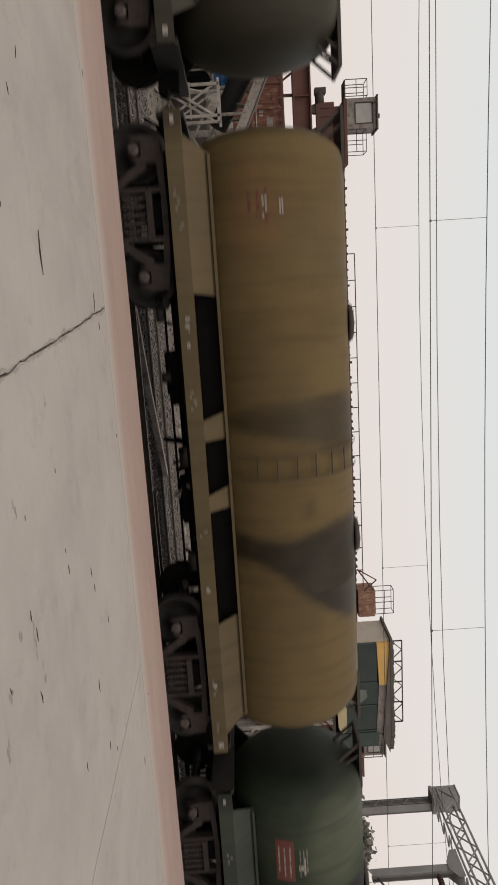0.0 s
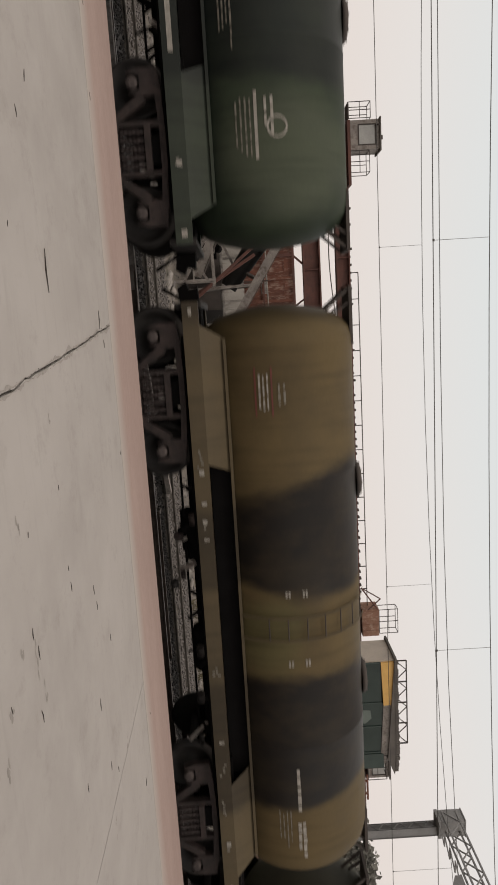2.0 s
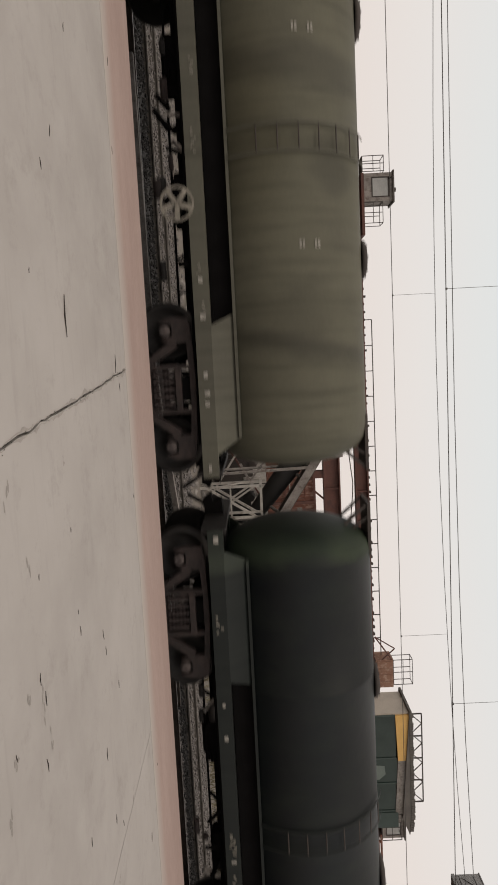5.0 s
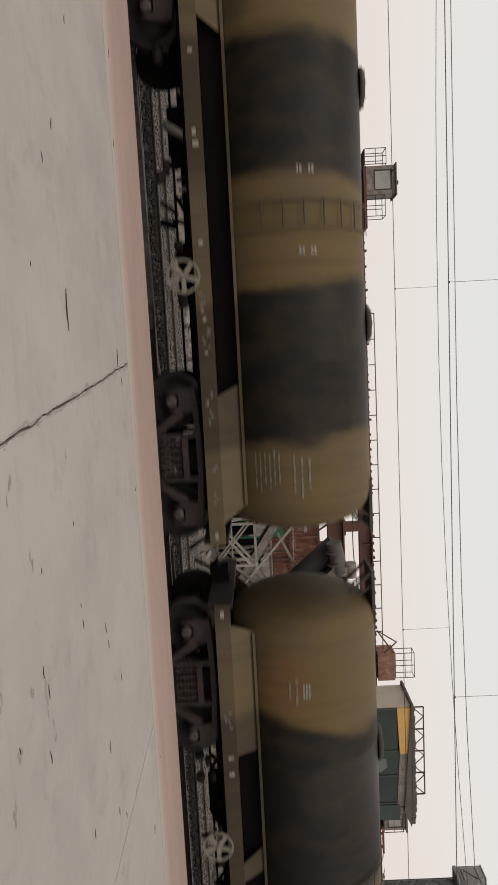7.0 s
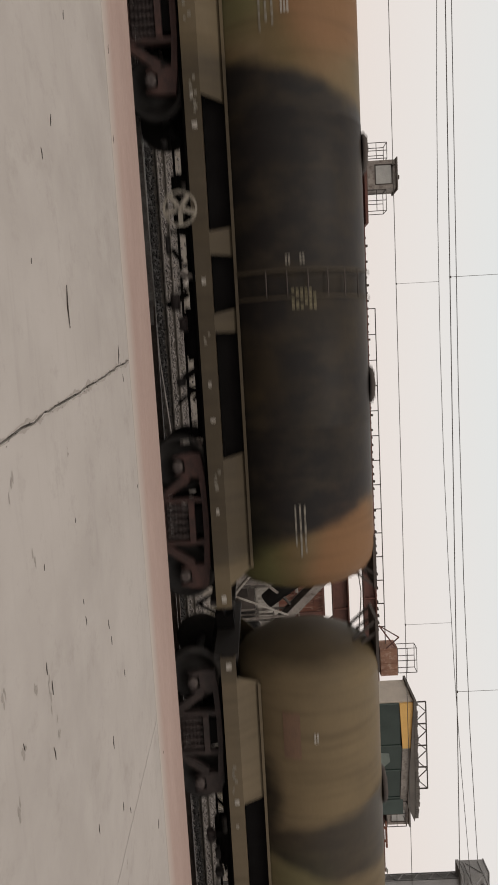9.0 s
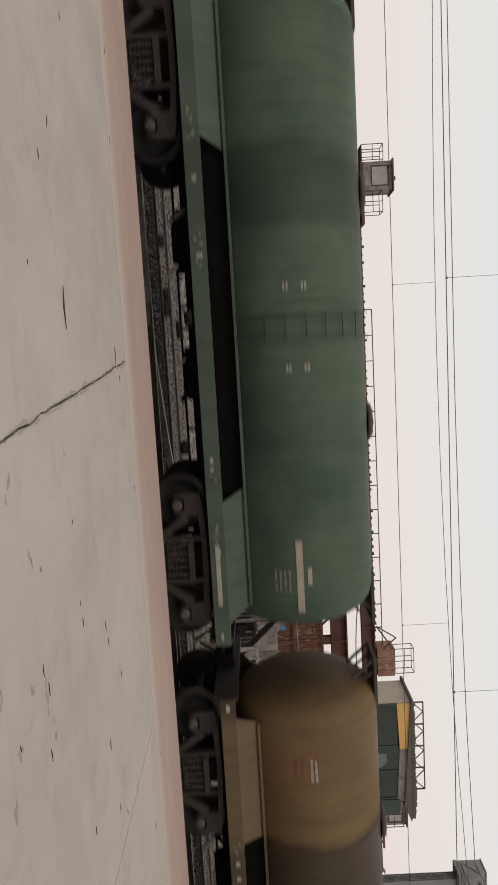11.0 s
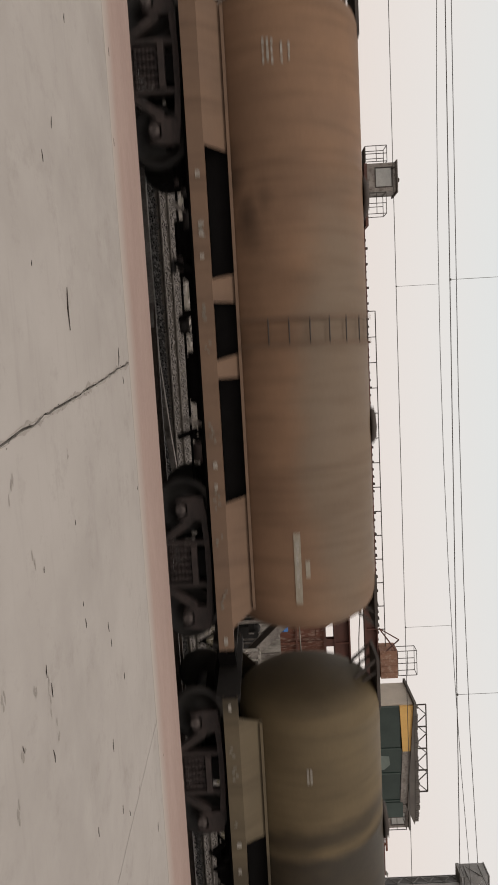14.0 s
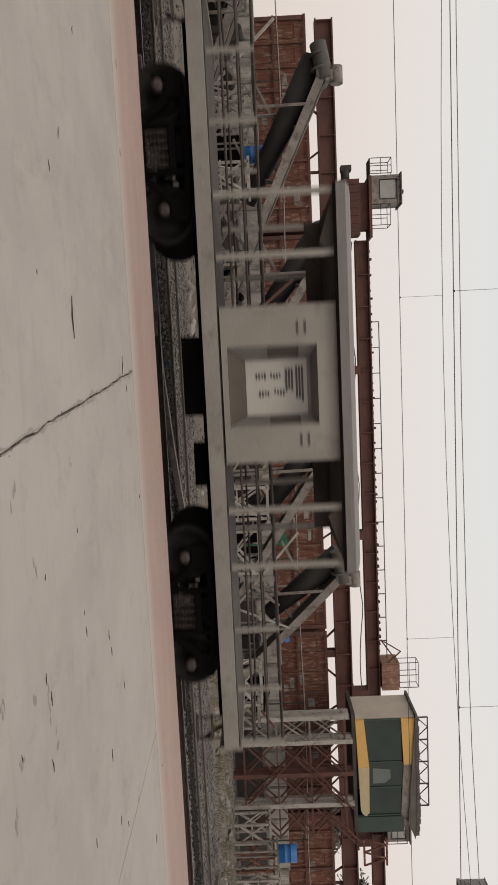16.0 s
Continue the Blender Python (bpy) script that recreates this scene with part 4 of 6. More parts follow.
# stacked trestles and frames standing on the ground under the conveyors
def trestle(x, y, w, h, seed, m):
    rs = random.Random(seed)
    ob = thing("steel_trestle", "pale dusty steel trestle with crossed braces", "trestle", (x, y, -0.3), "yard trestles")
    for dx in (0, w):
        for dy in (0, 0.9):
            bm = bmesh.new()
            box(bm, dx - 0.05, dx + 0.05, dy - 0.05, dy + 0.05, 0, h)
            part("post", bm, m, ob)
    bm = bmesh.new()
    for dy in (0, 0.9):
        bar(bm, (0, dy, 0.25), (w, dy, h - 0.2), 0.09)
        part("cross_brace", bm, m, ob)
        bm = bmesh.new()
        bar(bm, (w, dy + 0.07, 0.25), (0, dy + 0.07, h - 0.2), 0.07)
        part("cross_brace", bm, m, ob)
        bm = bmesh.new()
    bar(bm, (0, 0.1, h * 0.3), (0, 0.85, h * 0.7), 0.05)
    part("end_brace", bm, m, ob)
    for p3, q3, w3 in (((-0.2, 0, h), (w + 0.2, 0, h + rs.uniform(-0.1, 0.1)), 0.10), ((-0.2, 0.9, h), (w + 0.2, 0.9, h), 0.10), ((-0.1, 0, h * 0.5), (w + 0.1, 0, h * 0.5), 0.06), ((0, 0.05, h), (0, 0.85, h), 0.08), ((w, 0.05, h), (w, 0.85, h), 0.08)):
        bm = bmesh.new()
        bar(bm, p3, q3, w3)
        part("rail", bm, m, ob)
    return ob


rs = random.Random(12)
for i in range(14):
    x = -17.2 + i * 2.4 + rs.uniform(-0.5, 0.5)
    trestle(x, (12.6, 14.0, 18.2)[i % 3] + rs.uniform(0, 0.4), rs.uniform(1.0, 2.3), rs.uniform(1.3, 2.6), i, (M_LIGHTST, M_STEEL, M_LIGHTST, M_STEEL, M_LIGHTST)[i % 5])
for i in range(5):
    trestle(22.4 + i * 1.5, 17.8, 1.0, rs.uniform(1.5, 2.3), 40 + i, (M_LIGHTST, M_RUST)[i % 2])
for i in range(18):  # leaning struts and poles
    x = rs.uniform(-17, 16)
    bm = bmesh.new()
    lean = rs.choice((-1, 1)) * rs.uniform(1.2, 4.2)
    bar(bm, (0, 0, 0), (lean, rs.uniform(0, 0.5), rs.uniform(1.6, 3.8)), 0.07 + 0.07 * rs.random())
    thing("leaning_pole", "steel pole leaning among the conveyors", "pole", (x, rs.uniform(14.5, 19.5), -0.3), "leaning poles", bm=bm, material=(M_LIGHTST, M_STEEL, M_GIRD)[i % 3])
for i in range(22):  # dark machinery and heaps at the foot of the conveyors
    x = -17 + i * 1.62 + rs.uniform(-0.4, 0.4)
    bm = bmesh.new()
    w, h = rs.uniform(0.8, 1.5), rs.uniform(0.8, 2.1)
    box(bm, 0, w, 0, 0.9, 0, h)
    box(bm, w * 0.2, w * 0.7, -0.15, 0, h * 0.3, h * 0.8)
    tube(bm, (w * 0.5, -0.1, h), (w * 0.5, 0.8, h + 0.1), 0.18, 10)
    thing("machine_base", "dark dusty conveyor drive base on the ground", "machinery", (x, rs.uniform(17.6, 20.2), -0.3), "drive bases", bm=bm, material=(M_BLACK, M_DARKST, M_TARP, M_BLACK)[i % 4], bevel=0.03)


def drum(x, y, z, r, h, label):
    ob = thing("drum", label, "drum", (x, y, z))
    bm = bmesh.new()
    lathe(bm, [(0, r * 0.96), (0.02, r), (h * 0.33, r), (h * 0.34, r * 1.04), (h * 0.36, r), (h * 0.66, r), (h * 0.67, r * 1.04), (h * 0.69, r), (h - 0.02, r), (h, r * 0.96)], (0, 0, 0), 18, "z")
    part("shell", bm, M_BLUE, ob)
    bm = bmesh.new()
    box(bm, -0.5, 0.5, -0.45, 0.45, -0.08, 0)
    for dx in (-0.4, 0.4):
        for dy in (-0.35, 0.35):
            bar(bm, (dx, dy, -0.08), (dx, dy, -0.3 - z), 0.07)
    part("stand", bm, M_STEEL, ob)


drum(-9.1, 17.0, 1.72, 0.36, 0.85, "blue plastic drum on a steel stand")
drum(1.9, 16.8, 1.82, 0.33, 0.95, "blue plastic drum on a steel stand")
drum(12.6, 17.3, 2.2, 0.25, 0.6, "blue plastic drum on a steel stand")
drum(23.5, 17.2, 1.85, 0.40, 0.88, "blue plastic drum on a steel stand")
bm = bmesh.new()
prism(bm, [(7.4, 2.2), (8.3, 2.35), (8.5, 3.0), (7.6, 2.85)], "y", 18.0, 18.06)
bar(bm, (7.5, 18.1, -0.3), (7.5, 18.1, 2.9), 0.07)
bar(bm, (8.35, 18.1, -0.3), (8.35, 18.1, 2.9), 0.07)
thing("green_board", "green sheet fixed between two posts", "sheet", bm=bm, material=M_GREENSHEET)

# ---------------------------------------------------------------- overhead line


def overhead(name, y, drops, contact, top, low, curve, rise, label):
    sag = lambda q: (rise if q > low else curve) * min(abs(q - low), 26) ** 2
    ob = thing(name, label, "overhead line", (0, y, 0))
    bm = bmesh.new()
    tube(bm, (-60, 0, contact), (90, 0, contact), 0.0085, 6)
    part("contact_wire", bm, M_WIRE, ob)
    bm = bmesh.new()
    xs = [-60 + 3.0 * i for i in range(51)]
    for a, b in zip(xs, xs[1:]):
        za, zb = (top + sag(q) for q in (a, b))
        tube(bm, (a, 0, za), (b, 0, zb), 0.008, 6)
    part("messenger_wire", bm, M_WIRE, ob)
    for x in drops:
        bm = bmesh.new()
        tube(bm, (x, 0, contact), (x, 0, top + sag(x)), 0.0045, 5)
        box(bm, x - 0.02, x + 0.02, -0.01, 0.01, contact - 0.01, contact + 0.025)
        part("dropper", bm, M_WIRE, ob)


overhead("overhead_line", 0.0, (-17.7, -9.5, -1.26, 6.96, 15.2), 5.67, 6.72, -1.0, 0.0012, 0.0012, "thin overhead contact wire with droppers over the main track")
overhead("overhead_line", 4.72, (-19.9, -10.8, -1.63, 7.52, 16.7, 25.8), 5.66, 6.75, -1.5, 0.0016, 0.0021, "thin overhead contact wire with droppers over the second track")

# portal over the tracks
portal = thing("line_portal", "galvanised lattice portal carrying the overhead line", "portal", (0, 0, 0))
bm = bmesh.new()
for y in (6.42, 6.68):  # two channels, laced on the narrow faces
    box(bm, 16.72, 17.04, y - 0.012, y + 0.012, -0.3, 8.35)
    for x in (16.72, 17.03):
        box(bm, x, x + 0.012, y - 0.035, y + 0.035, -0.3, 8.35)
for x in (16.715, 17.045):
    for i in range(34):
        a, b = (6.42, 6.68) if i % 2 else (6.68, 6.42)
        bar(bm, (x, a, -0.2 + i * 0.25), (x, b, 0.05 + i * 0.25), 0.035, 0.012)
part("mast", bm, M_GALV, portal)
for dx in (-0.2, 0.2):
    bm = bmesh.new()
    lattice(bm, (16.62 + dx, 6.72, 7.74), (16.2 + dx, -6.0, 7.74), 0.46, 24, 0.05)
    part("boom_truss", bm, M_GALV, portal)
bm = bmesh.new()
for i in range(24):
    y, x = 6.72 - i * 0.53, 16.62 - i * 0.0175
    bar(bm, (x - 0.2, y, 7.52), (x + 0.2, y - 0.53, 7.52), 0.035)
    bar(bm, (x - 0.2, y, 7.52), (x + 0.2, y, 7.52), 0.035)
part("boom_lacing", bm, M_GALV, portal)
bm = bmesh.new()
box(bm, 16.42, 16.98, 6.25, 6.80, 7.62, 8.36)
box(bm, 16.40, 17.02, 6.23, 6.82, 7.50, 7.60)
box(bm, 16.40, 17.02, 6.23, 6.82, 8.37, 8.40)
part("corner_plate", bm, M_GALV, portal, bevel=0.01)
bm = bmesh.new()
box(bm, 16.26, 16.28, 3.28, 3.50, 4.9, 7.5)
box(bm, 16.50, 16.52, 3.28, 3.50, 4.9, 7.5)
box(bm, 16.28, 16.50, 3.38, 3.40, 4.9, 7.5)
part("drop_arm", bm, M_GALV, portal)
bm = bmesh.new()
prism(bm, [(3.95, 7.5), (3.02, 7.5), (3.02, 7.3), (3.3, 7.1), (3.55, 7.1), (3.95, 7.3)], "x", 16.22, 16.25)
prism(bm, [(3.95, 7.5), (3.02, 7.5), (3.02, 7.3), (3.3, 7.1), (3.55, 7.1), (3.95, 7.3)], "x", 16.53, 16.56)
part("gusset", bm, M_GALV, portal)
bm = bmesh.new()
tube(bm, (16.4, 3.3, 5.05), (16.4, 2.4, 5.5), 0.03, 8)
tube(bm, (16.4, 2.4, 5.5), (16.4, 1.2, 6.75), 0.025, 8)
tube(bm, (16.4, 3.3, 6.8), (16.4, 0.6, 6.8), 0.022, 8)
part("cantilever", bm, M_GALV, portal)
bm = bmesh.new()
for k in range(6):
    tube(bm, (16.4, 3.2 - k * 0.09, 6.8), (16.4, 3.15 - k * 0.09, 6.8), 0.085, 12)
tube(bm, (16.4, 3.25, 6.8), (16.4, 2.65, 6.8), 0.045, 8)
part("insulator", bm, M_INSUL, portal)
bm = bmesh.new()
box(bm, 16.4, 17.2, 6.2, 7.3, -0.5, -0.1)
part("footing", bm, M_SLEEP, portal, bevel=0.03)
bm = bmesh.new()
span = [(-60, 8.9), (-10.6, 8.58), (1.6, 8.61), (8, 8.69), (13.5, 8.83), (20, 9.1), (60, 10.6)]
for (a, za), (b, zb) in zip(span, span[1:]):
    tube(bm, (a, 9.4, za), (b, 9.4, zb), 0.012, 6)
part("feeder_wire", bm, M_WIRE, portal)


# ---------------------------------------------------------------- trees beyond the yard
def tree(x, y, h, seed):
    rs = random.Random(seed)
    ob = thing("tree", "broadleaf tree beyond the yard, leaves greyed for haze", "tree", (x, y, -0.3), "trees beyond the yard")
    bm = bmesh.new()
    tube(bm, (0, 0, 0), (0.2, 0, h * 0.5), h * 0.032, 9, r2=h * 0.02)
    tips = []
    for i in range(9):
        a = i * 2.4
        s = Vector((0.2, 0, h * (0.32 + 0.02 * i)))
        e = s + Vector((math.cos(a) * h * 0.22, math.sin(a) * h * 0.22, h * rs.uniform(0.18, 0.42)))
        tube(bm, s, e, h * 0.012, 6, r2=h * 0.004)
        tips += [e, s.lerp(e, 0.6)]
    tips += [Vector((0.2 + dx * h, 0, h * z)) for dx, z in ((0, 0.84), (-0.14, 0.76), (0.14, 0.77), (-0.07, 0.82), (0.08, 0.83), (-0.2, 0.68), (0.2, 0.7))]
    part("trunk", bm, M_BARK, ob)
    n = np.random.RandomState(seed)
    verts, faces = [], []
    for tip in tips:
        for k in range(1000):
            c = np.array(tip) + n.normal(0, h * (0.062 if k % 3 else 0.042), 3)
            u, w = n.normal(0, 1, 3), n.normal(0, 1, 3)
            u /= np.linalg.norm(u)
            w = np.cross(u, w)
            w /= np.linalg.norm(w)
            s = h * n.uniform(0.017, 0.030) * (1 if k % 3 else 1.7)
            b = len(verts)
            verts += [tuple(c - u * s), tuple(c + w * s * 0.5), tuple(c + u * s), tuple(c - w * s * 0.5)]
            faces.append((b, b + 1, b + 2, b + 3))
    me = bpy.data.meshes.new("crown")
    me.from_pydata(verts, [], faces)
    me.materials.append(M_LEAF_HAZE)
    crown = new("crown", me)
    crown.parent = ob


for x, y, h, s in ((49.0, 40, 11.9, 1), (52.5, 41, 11.6, 2), (57, 40, 10.4, 3), (43, 46, 8.5, 4), (62, 44, 10, 5)):
    tree(x, y, h, s)

# weeds and scattered debris on the ground beyond the second track
rs = random.Random(77)
verts, faces = [], []
for i in range(150):
    cx, cy = rs.uniform(9.5, 27), rs.uniform(8.6, 15.5)
    for j in range(9):
        a, lean, hh = rs.uniform(0, 6.28), rs.uniform(0.05, 0.22), rs.uniform(0.12, 0.42)
        x, y = cx + rs.gauss(0, 0.12), cy + rs.gauss(0, 0.12)
        b = len(verts)
        verts += [(x - 0.018, y, -0.31), (x + 0.018, y, -0.31), (x + lean * math.cos(a), y + lean * math.sin(a), -0.3 + hh)]
        faces.append((b, b + 1, b + 2))
me = bpy.data.meshes.new("weeds")
me.from_pydata(verts, [], faces)
me.materials.append(M_STRAW)
tagged(new("weeds", me), "dusty green weeds in tufts beside the track", "weeds", kind="stuff")
bm = bmesh.new()
for i in range(150):
    x, y, w, h = rs.uniform(-14, 27), rs.uniform(8.6, 15), rs.uniform(0.06, 0.35), rs.uniform(0.04, 0.16)
    tube(bm, (x, y, -0.31), (x + rs.uniform(-0.1, 0.1), y, -0.31 + h), w, rs.randint(4, 6), r2=w * rs.uniform(0.3, 0.8))
tagged(new("rubble", finish(bm, "rubble", M_PALE)), "pale broken lumps and rubble on the yard ground", "rubble", kind="stuff")

# ---------------------------------------------------------------- the train
PITCH = 12.42          # one tank wagon, coupler to coupler
R, CZ = 1.43, 2.65     # tank barrel: radius and height of its axis


# small departures from the smooth run, in metres, each half second where the train is seen
SURGE = [(0, .03), (.5, -.05), (1, -.15), (1.5, .15), (2, .05), (2.5, .16), (3, -.12), (3.5, -.09), (4, -.01), (5.2, 0), (6.5, -.05), (7, .18), (7.5, .12), (8, -.12),
         (8.5, -.18), (9, .01), (10.2, 0), (11.5, -.08), (12, .13), (12.5, 0), (13, -.06), (13.5, -.08), (14, .09), (14.5, .11), (15, .12), (15.5, -.2), (16, -.2)]


def run(t):
    """How far the train has gone at t seconds; it gathers speed."""
    extra = SURGE[-1][1]
    for (a, va), (b, vb) in zip(SURGE, SURGE[1:]):
        if a <= t <= b:
            f = (t - a) / (b - a)
            extra = va + (vb - va) * f * f * (3 - 2 * f)
            break
    return 3.486 + 10.9349 * t + 0.0664766 * t * t - 0.00051405 * t ** 3 + extra


def barrel_mesh(bm):
    prof = [(-5.76, 0.02), (-5.75, 0.3), (-5.70, 0.62), (-5.63, 0.9), (-5.54, 1.12), (-5.42, 1.28), (-5.26, 1.38), (-5.08, R - 0.01), (-5.0, R)]
    seams = []
    for s in (-5.0, -2.6, 0.05, 2.6):
        seams += [(s + 0.012, R), (s + 0.02, R + 0.006), (s + 0.05, R + 0.006), (s + 0.06, R)]
    full = [(q + (0.11 * min(1, (-5.0 - q) / 0.4)), r) for q, r in prof]  # the front end is dished less deeply
    prof = full + seams + [(-a, r) for a, r in reversed(prof)]
    lathe(bm, prof, (0, 0, CZ), 64)


def curved(bm, x0, x1, z0, z1, lift=0.005, n=5):
    """A thin sheet that hugs the barrel on the platform side."""
    ph = [math.asin(max(-1, min(1, (z - CZ) / R))) for z in (z0, z1)]
    rows = []
    for i in range(n + 1):
        a = ph[0] + (ph[1] - ph[0]) * i / n
        rows.append([bm.verts.new((x, -(R + lift) * math.cos(a), CZ + (R + lift) * math.sin(a))) for x in (x0, x1)])
    for a, b in zip(rows, rows[1:]):
        bm.faces.new((a[0], a[1], b[1], b[0]))


def side_frame(bm):
    for s in (-1, 1):
        prism(bm, [(s * 1.22, 0.82), (s * 0.2, 0.89), (s * 0.2, 0.98), (s * 0.85, 0.95), (s * 1.22, 0.90)], "y", -0.07, 0.07)
        prism(bm, [(s * 1.22, 0.62), (s * 1.22, 0.88), (s * 0.80, 0.88), (s * 0.80, 0.60), (s * 0.85, 0.42), (s * 0.9, 0.62), (s * 1.11, 0.62), (s * 1.16, 0.40)], "y", -0.075, 0.075)
        prism(bm, [(s * 0.84, 0.60), (s * 0.76, 0.70), (s * 0.70, 0.66), (s * 0.40, 0.20), (s * 0.50, 0.14)], "y", -0.06, 0.06)
        prism(bm, [(s * 0.42, 0.22), (s * 0.42, 0.90), (s * 0.35, 0.90), (s * 0.35, 0.22)], "y", -0.08, 0.08)
    box(bm, -0.5, 0.5, -0.09, 0.09, 0.12, 0.22)
    box(bm, -0.25, 0.25, -0.06, 0.06, 0.88, 0.98)
    box(bm, -0.35, 0.35, -0.12, 0.05, 0.64, 0.74)


def spring(bm):
    prof = [(0.22, 0.03)]
    for k in range(6):
        z = 0.24 + k * 0.066
        prof += [(z, 0.042), (z + 0.02, 0.05), (z + 0.042, 0.042)]
    lathe(bm, prof + [(0.64, 0.03)], (0, 0, 0), 8, "z")


def wheelset(bm):
    tube(bm, (0, -1.1, 0), (0, 1.1, 0), 0.085, 12)
    for s in (-1, 1):
        lathe(bm, [(s * 0.80, 0.10), (s * 0.80, 0.49), (s * 0.83, 0.53), (s * 0.845, 0.50), (s * 0.94, 0.485), (s * 0.94, 0.42), (s * 0.90, 0.40), (s * 0.89, 0.18), (s * 0.96, 0.15), (s * 0.96, 0.09)], (0, 0, 0), 28, "y")
        lathe(bm, [(s * 1.10, 0.02), (s * 1.10, 0.10), (s * 1.26, 0.095), (s * 1.275, 0.075), (s * 1.28, 0.02)], (0, 0, 0), 14, "y", 1)
        for k in range(3):
            a = k * 2.094
            tube(bm, (0.05 * math.cos(a), s * 1.275, 0.05 * math.sin(a)), (0.05 * math.cos(a), s * 1.30, 0.05 * math.sin(a)), 0.022, 6, 1)


WHEELS = []


def bogie(parent, x, steel, tag):
    def bolster(bm):
        box(bm, -0.22, 0.22, -1.15, 1.15, 0.62, 0.92)
        box(bm, -0.35, 0.35, -0.35, 0.35, 0.92, 1.02)
        for s in (-1, 1):
            box(bm, s * 0.42 - 0.05, s * 0.42 + 0.05, -0.95, 0.95, 0.40, 0.5)
            for sy in (-0.87, 0.87):
                box(bm, s * 0.46 - 0.07, s * 0.46 + 0.07, sy - 0.06, sy + 0.06, 0.34, 0.62)
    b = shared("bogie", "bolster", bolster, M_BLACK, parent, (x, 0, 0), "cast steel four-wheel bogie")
    for s in (-1, 1):
        shared("side_frame", "side_frame" + tag, side_frame, steel, b, (0, s * 1.16, 0), bevel=0.012, turn=(0, 0, 0 if s < 0 else 180))
        for i in range(5):
            shared("spring", "spring", spring, M_SPRING, b, (-0.26 + i * 0.13, s * 1.2, 0))
    for s in (-1, 1):
        w = shared("wheelset", "wheelset", wheelset, [M_WHEEL, M_CAP], b, (s * 1.0, 0, 0.495))
        WHEELS.append(w)
    return b


def coupler(bm):
    box(bm, -0.42, 0.0, -0.10, 0.10, 0.98, 1.20)
    prism(bm, [(0.0, -0.16), (0.30, -0.20), (0.40, -0.05), (0.26, 0.0), (0.30, 0.16), (0.0, 0.18)], "y", -0.17, 0.17)
    for v in bm.verts[-12:]:
        v.co.z += 1.09
    tube(bm, (0.05, -0.35, 1.0), (0.32, -0.38, 0.55), 0.035, 8)


def brake_wheel(bm):
    ring(bm, (0, 0, 0), 0.27, 0.034, 18)
    for k in range(5):
        a = k * 1.2566
        bar(bm, (0, 0, 0), (0.27 * math.cos(a), 0, 0.27 * math.sin(a)), 0.03, 0.075)
    tube(bm, (0, -0.05, 0), (0, 0.5, 0), 0.035, 8)


def end_walk(bm):
    """Top plank with its brackets at the +x end."""
    box(bm, 4.85, 5.9, -0.42, 0.42, 4.0, 4.06)
    for y in (-0.36, 0.36):
        bar(bm, (5.85, y, 4.0), (5.42, y, 3.5), 0.05)
        bar(bm, (5.6, y, 4.0), (5.36, y, 3.66), 0.04)


def slope(bm, s):
    """Leans a plate from the sill in towards the tank."""
    for v in bm.verts:
        v.co.y += s * (0.10 - 0.30 * (v.co.z - 1.31) / 0.37)


def dome(bm):
    lathe(bm, [(0, 0.36), (0.06, 0.36), (0.10, 0.30), (0.12, 0.12), (0.13, 0.02)], (0, 0, 0), 20, "z")
    for k in range(8):
        a = k * 0.785
        tube(bm, (0.31 * math.cos(a), 0.31 * math.sin(a), 0.05), (0.31 * math.cos(a), 0.31 * math.sin(a), 0.11), 0.02, 6)


SETBACK = {8: 0.16, 12: 0.10}  # wagons with slack couplings
OPEN_BACK = {3: 0.17, 8: 0.13, 12: 0.15, 15: 0.15}  # longer opening towards the rear
OPEN_FRONT = {4: -0.06, 13: -0.22}  # longer or shorter opening towards the front
BRAKE_WHEEL = {2: -1.0, 4: -1.15, 5: 1.15, 7: 1.12, 8: -1.1, 9: -1.12, 10: 1.15, 12: 1.15, 13: -0.8, 15: 1.05}


def ring_mark(bm, x, z, r, w=0.03, lift=0.010):
    """A painted ring that hugs the barrel."""
    rows = []
    for i in range(17):
        a = 2 * math.pi * i / 16
        row = []
        for q in (r, r - w):
            h = math.asin((z + q * math.sin(a) - CZ) / R)
            row.append(bm.verts.new((x + q * math.cos(a), -(R + lift) * math.cos(h), CZ + (R + lift) * math.sin(h))))
        rows.append(row)
    for a, b in zip(rows, rows[1:]):
        bm.faces.new((a[0], a[1], b[1], b[0]))


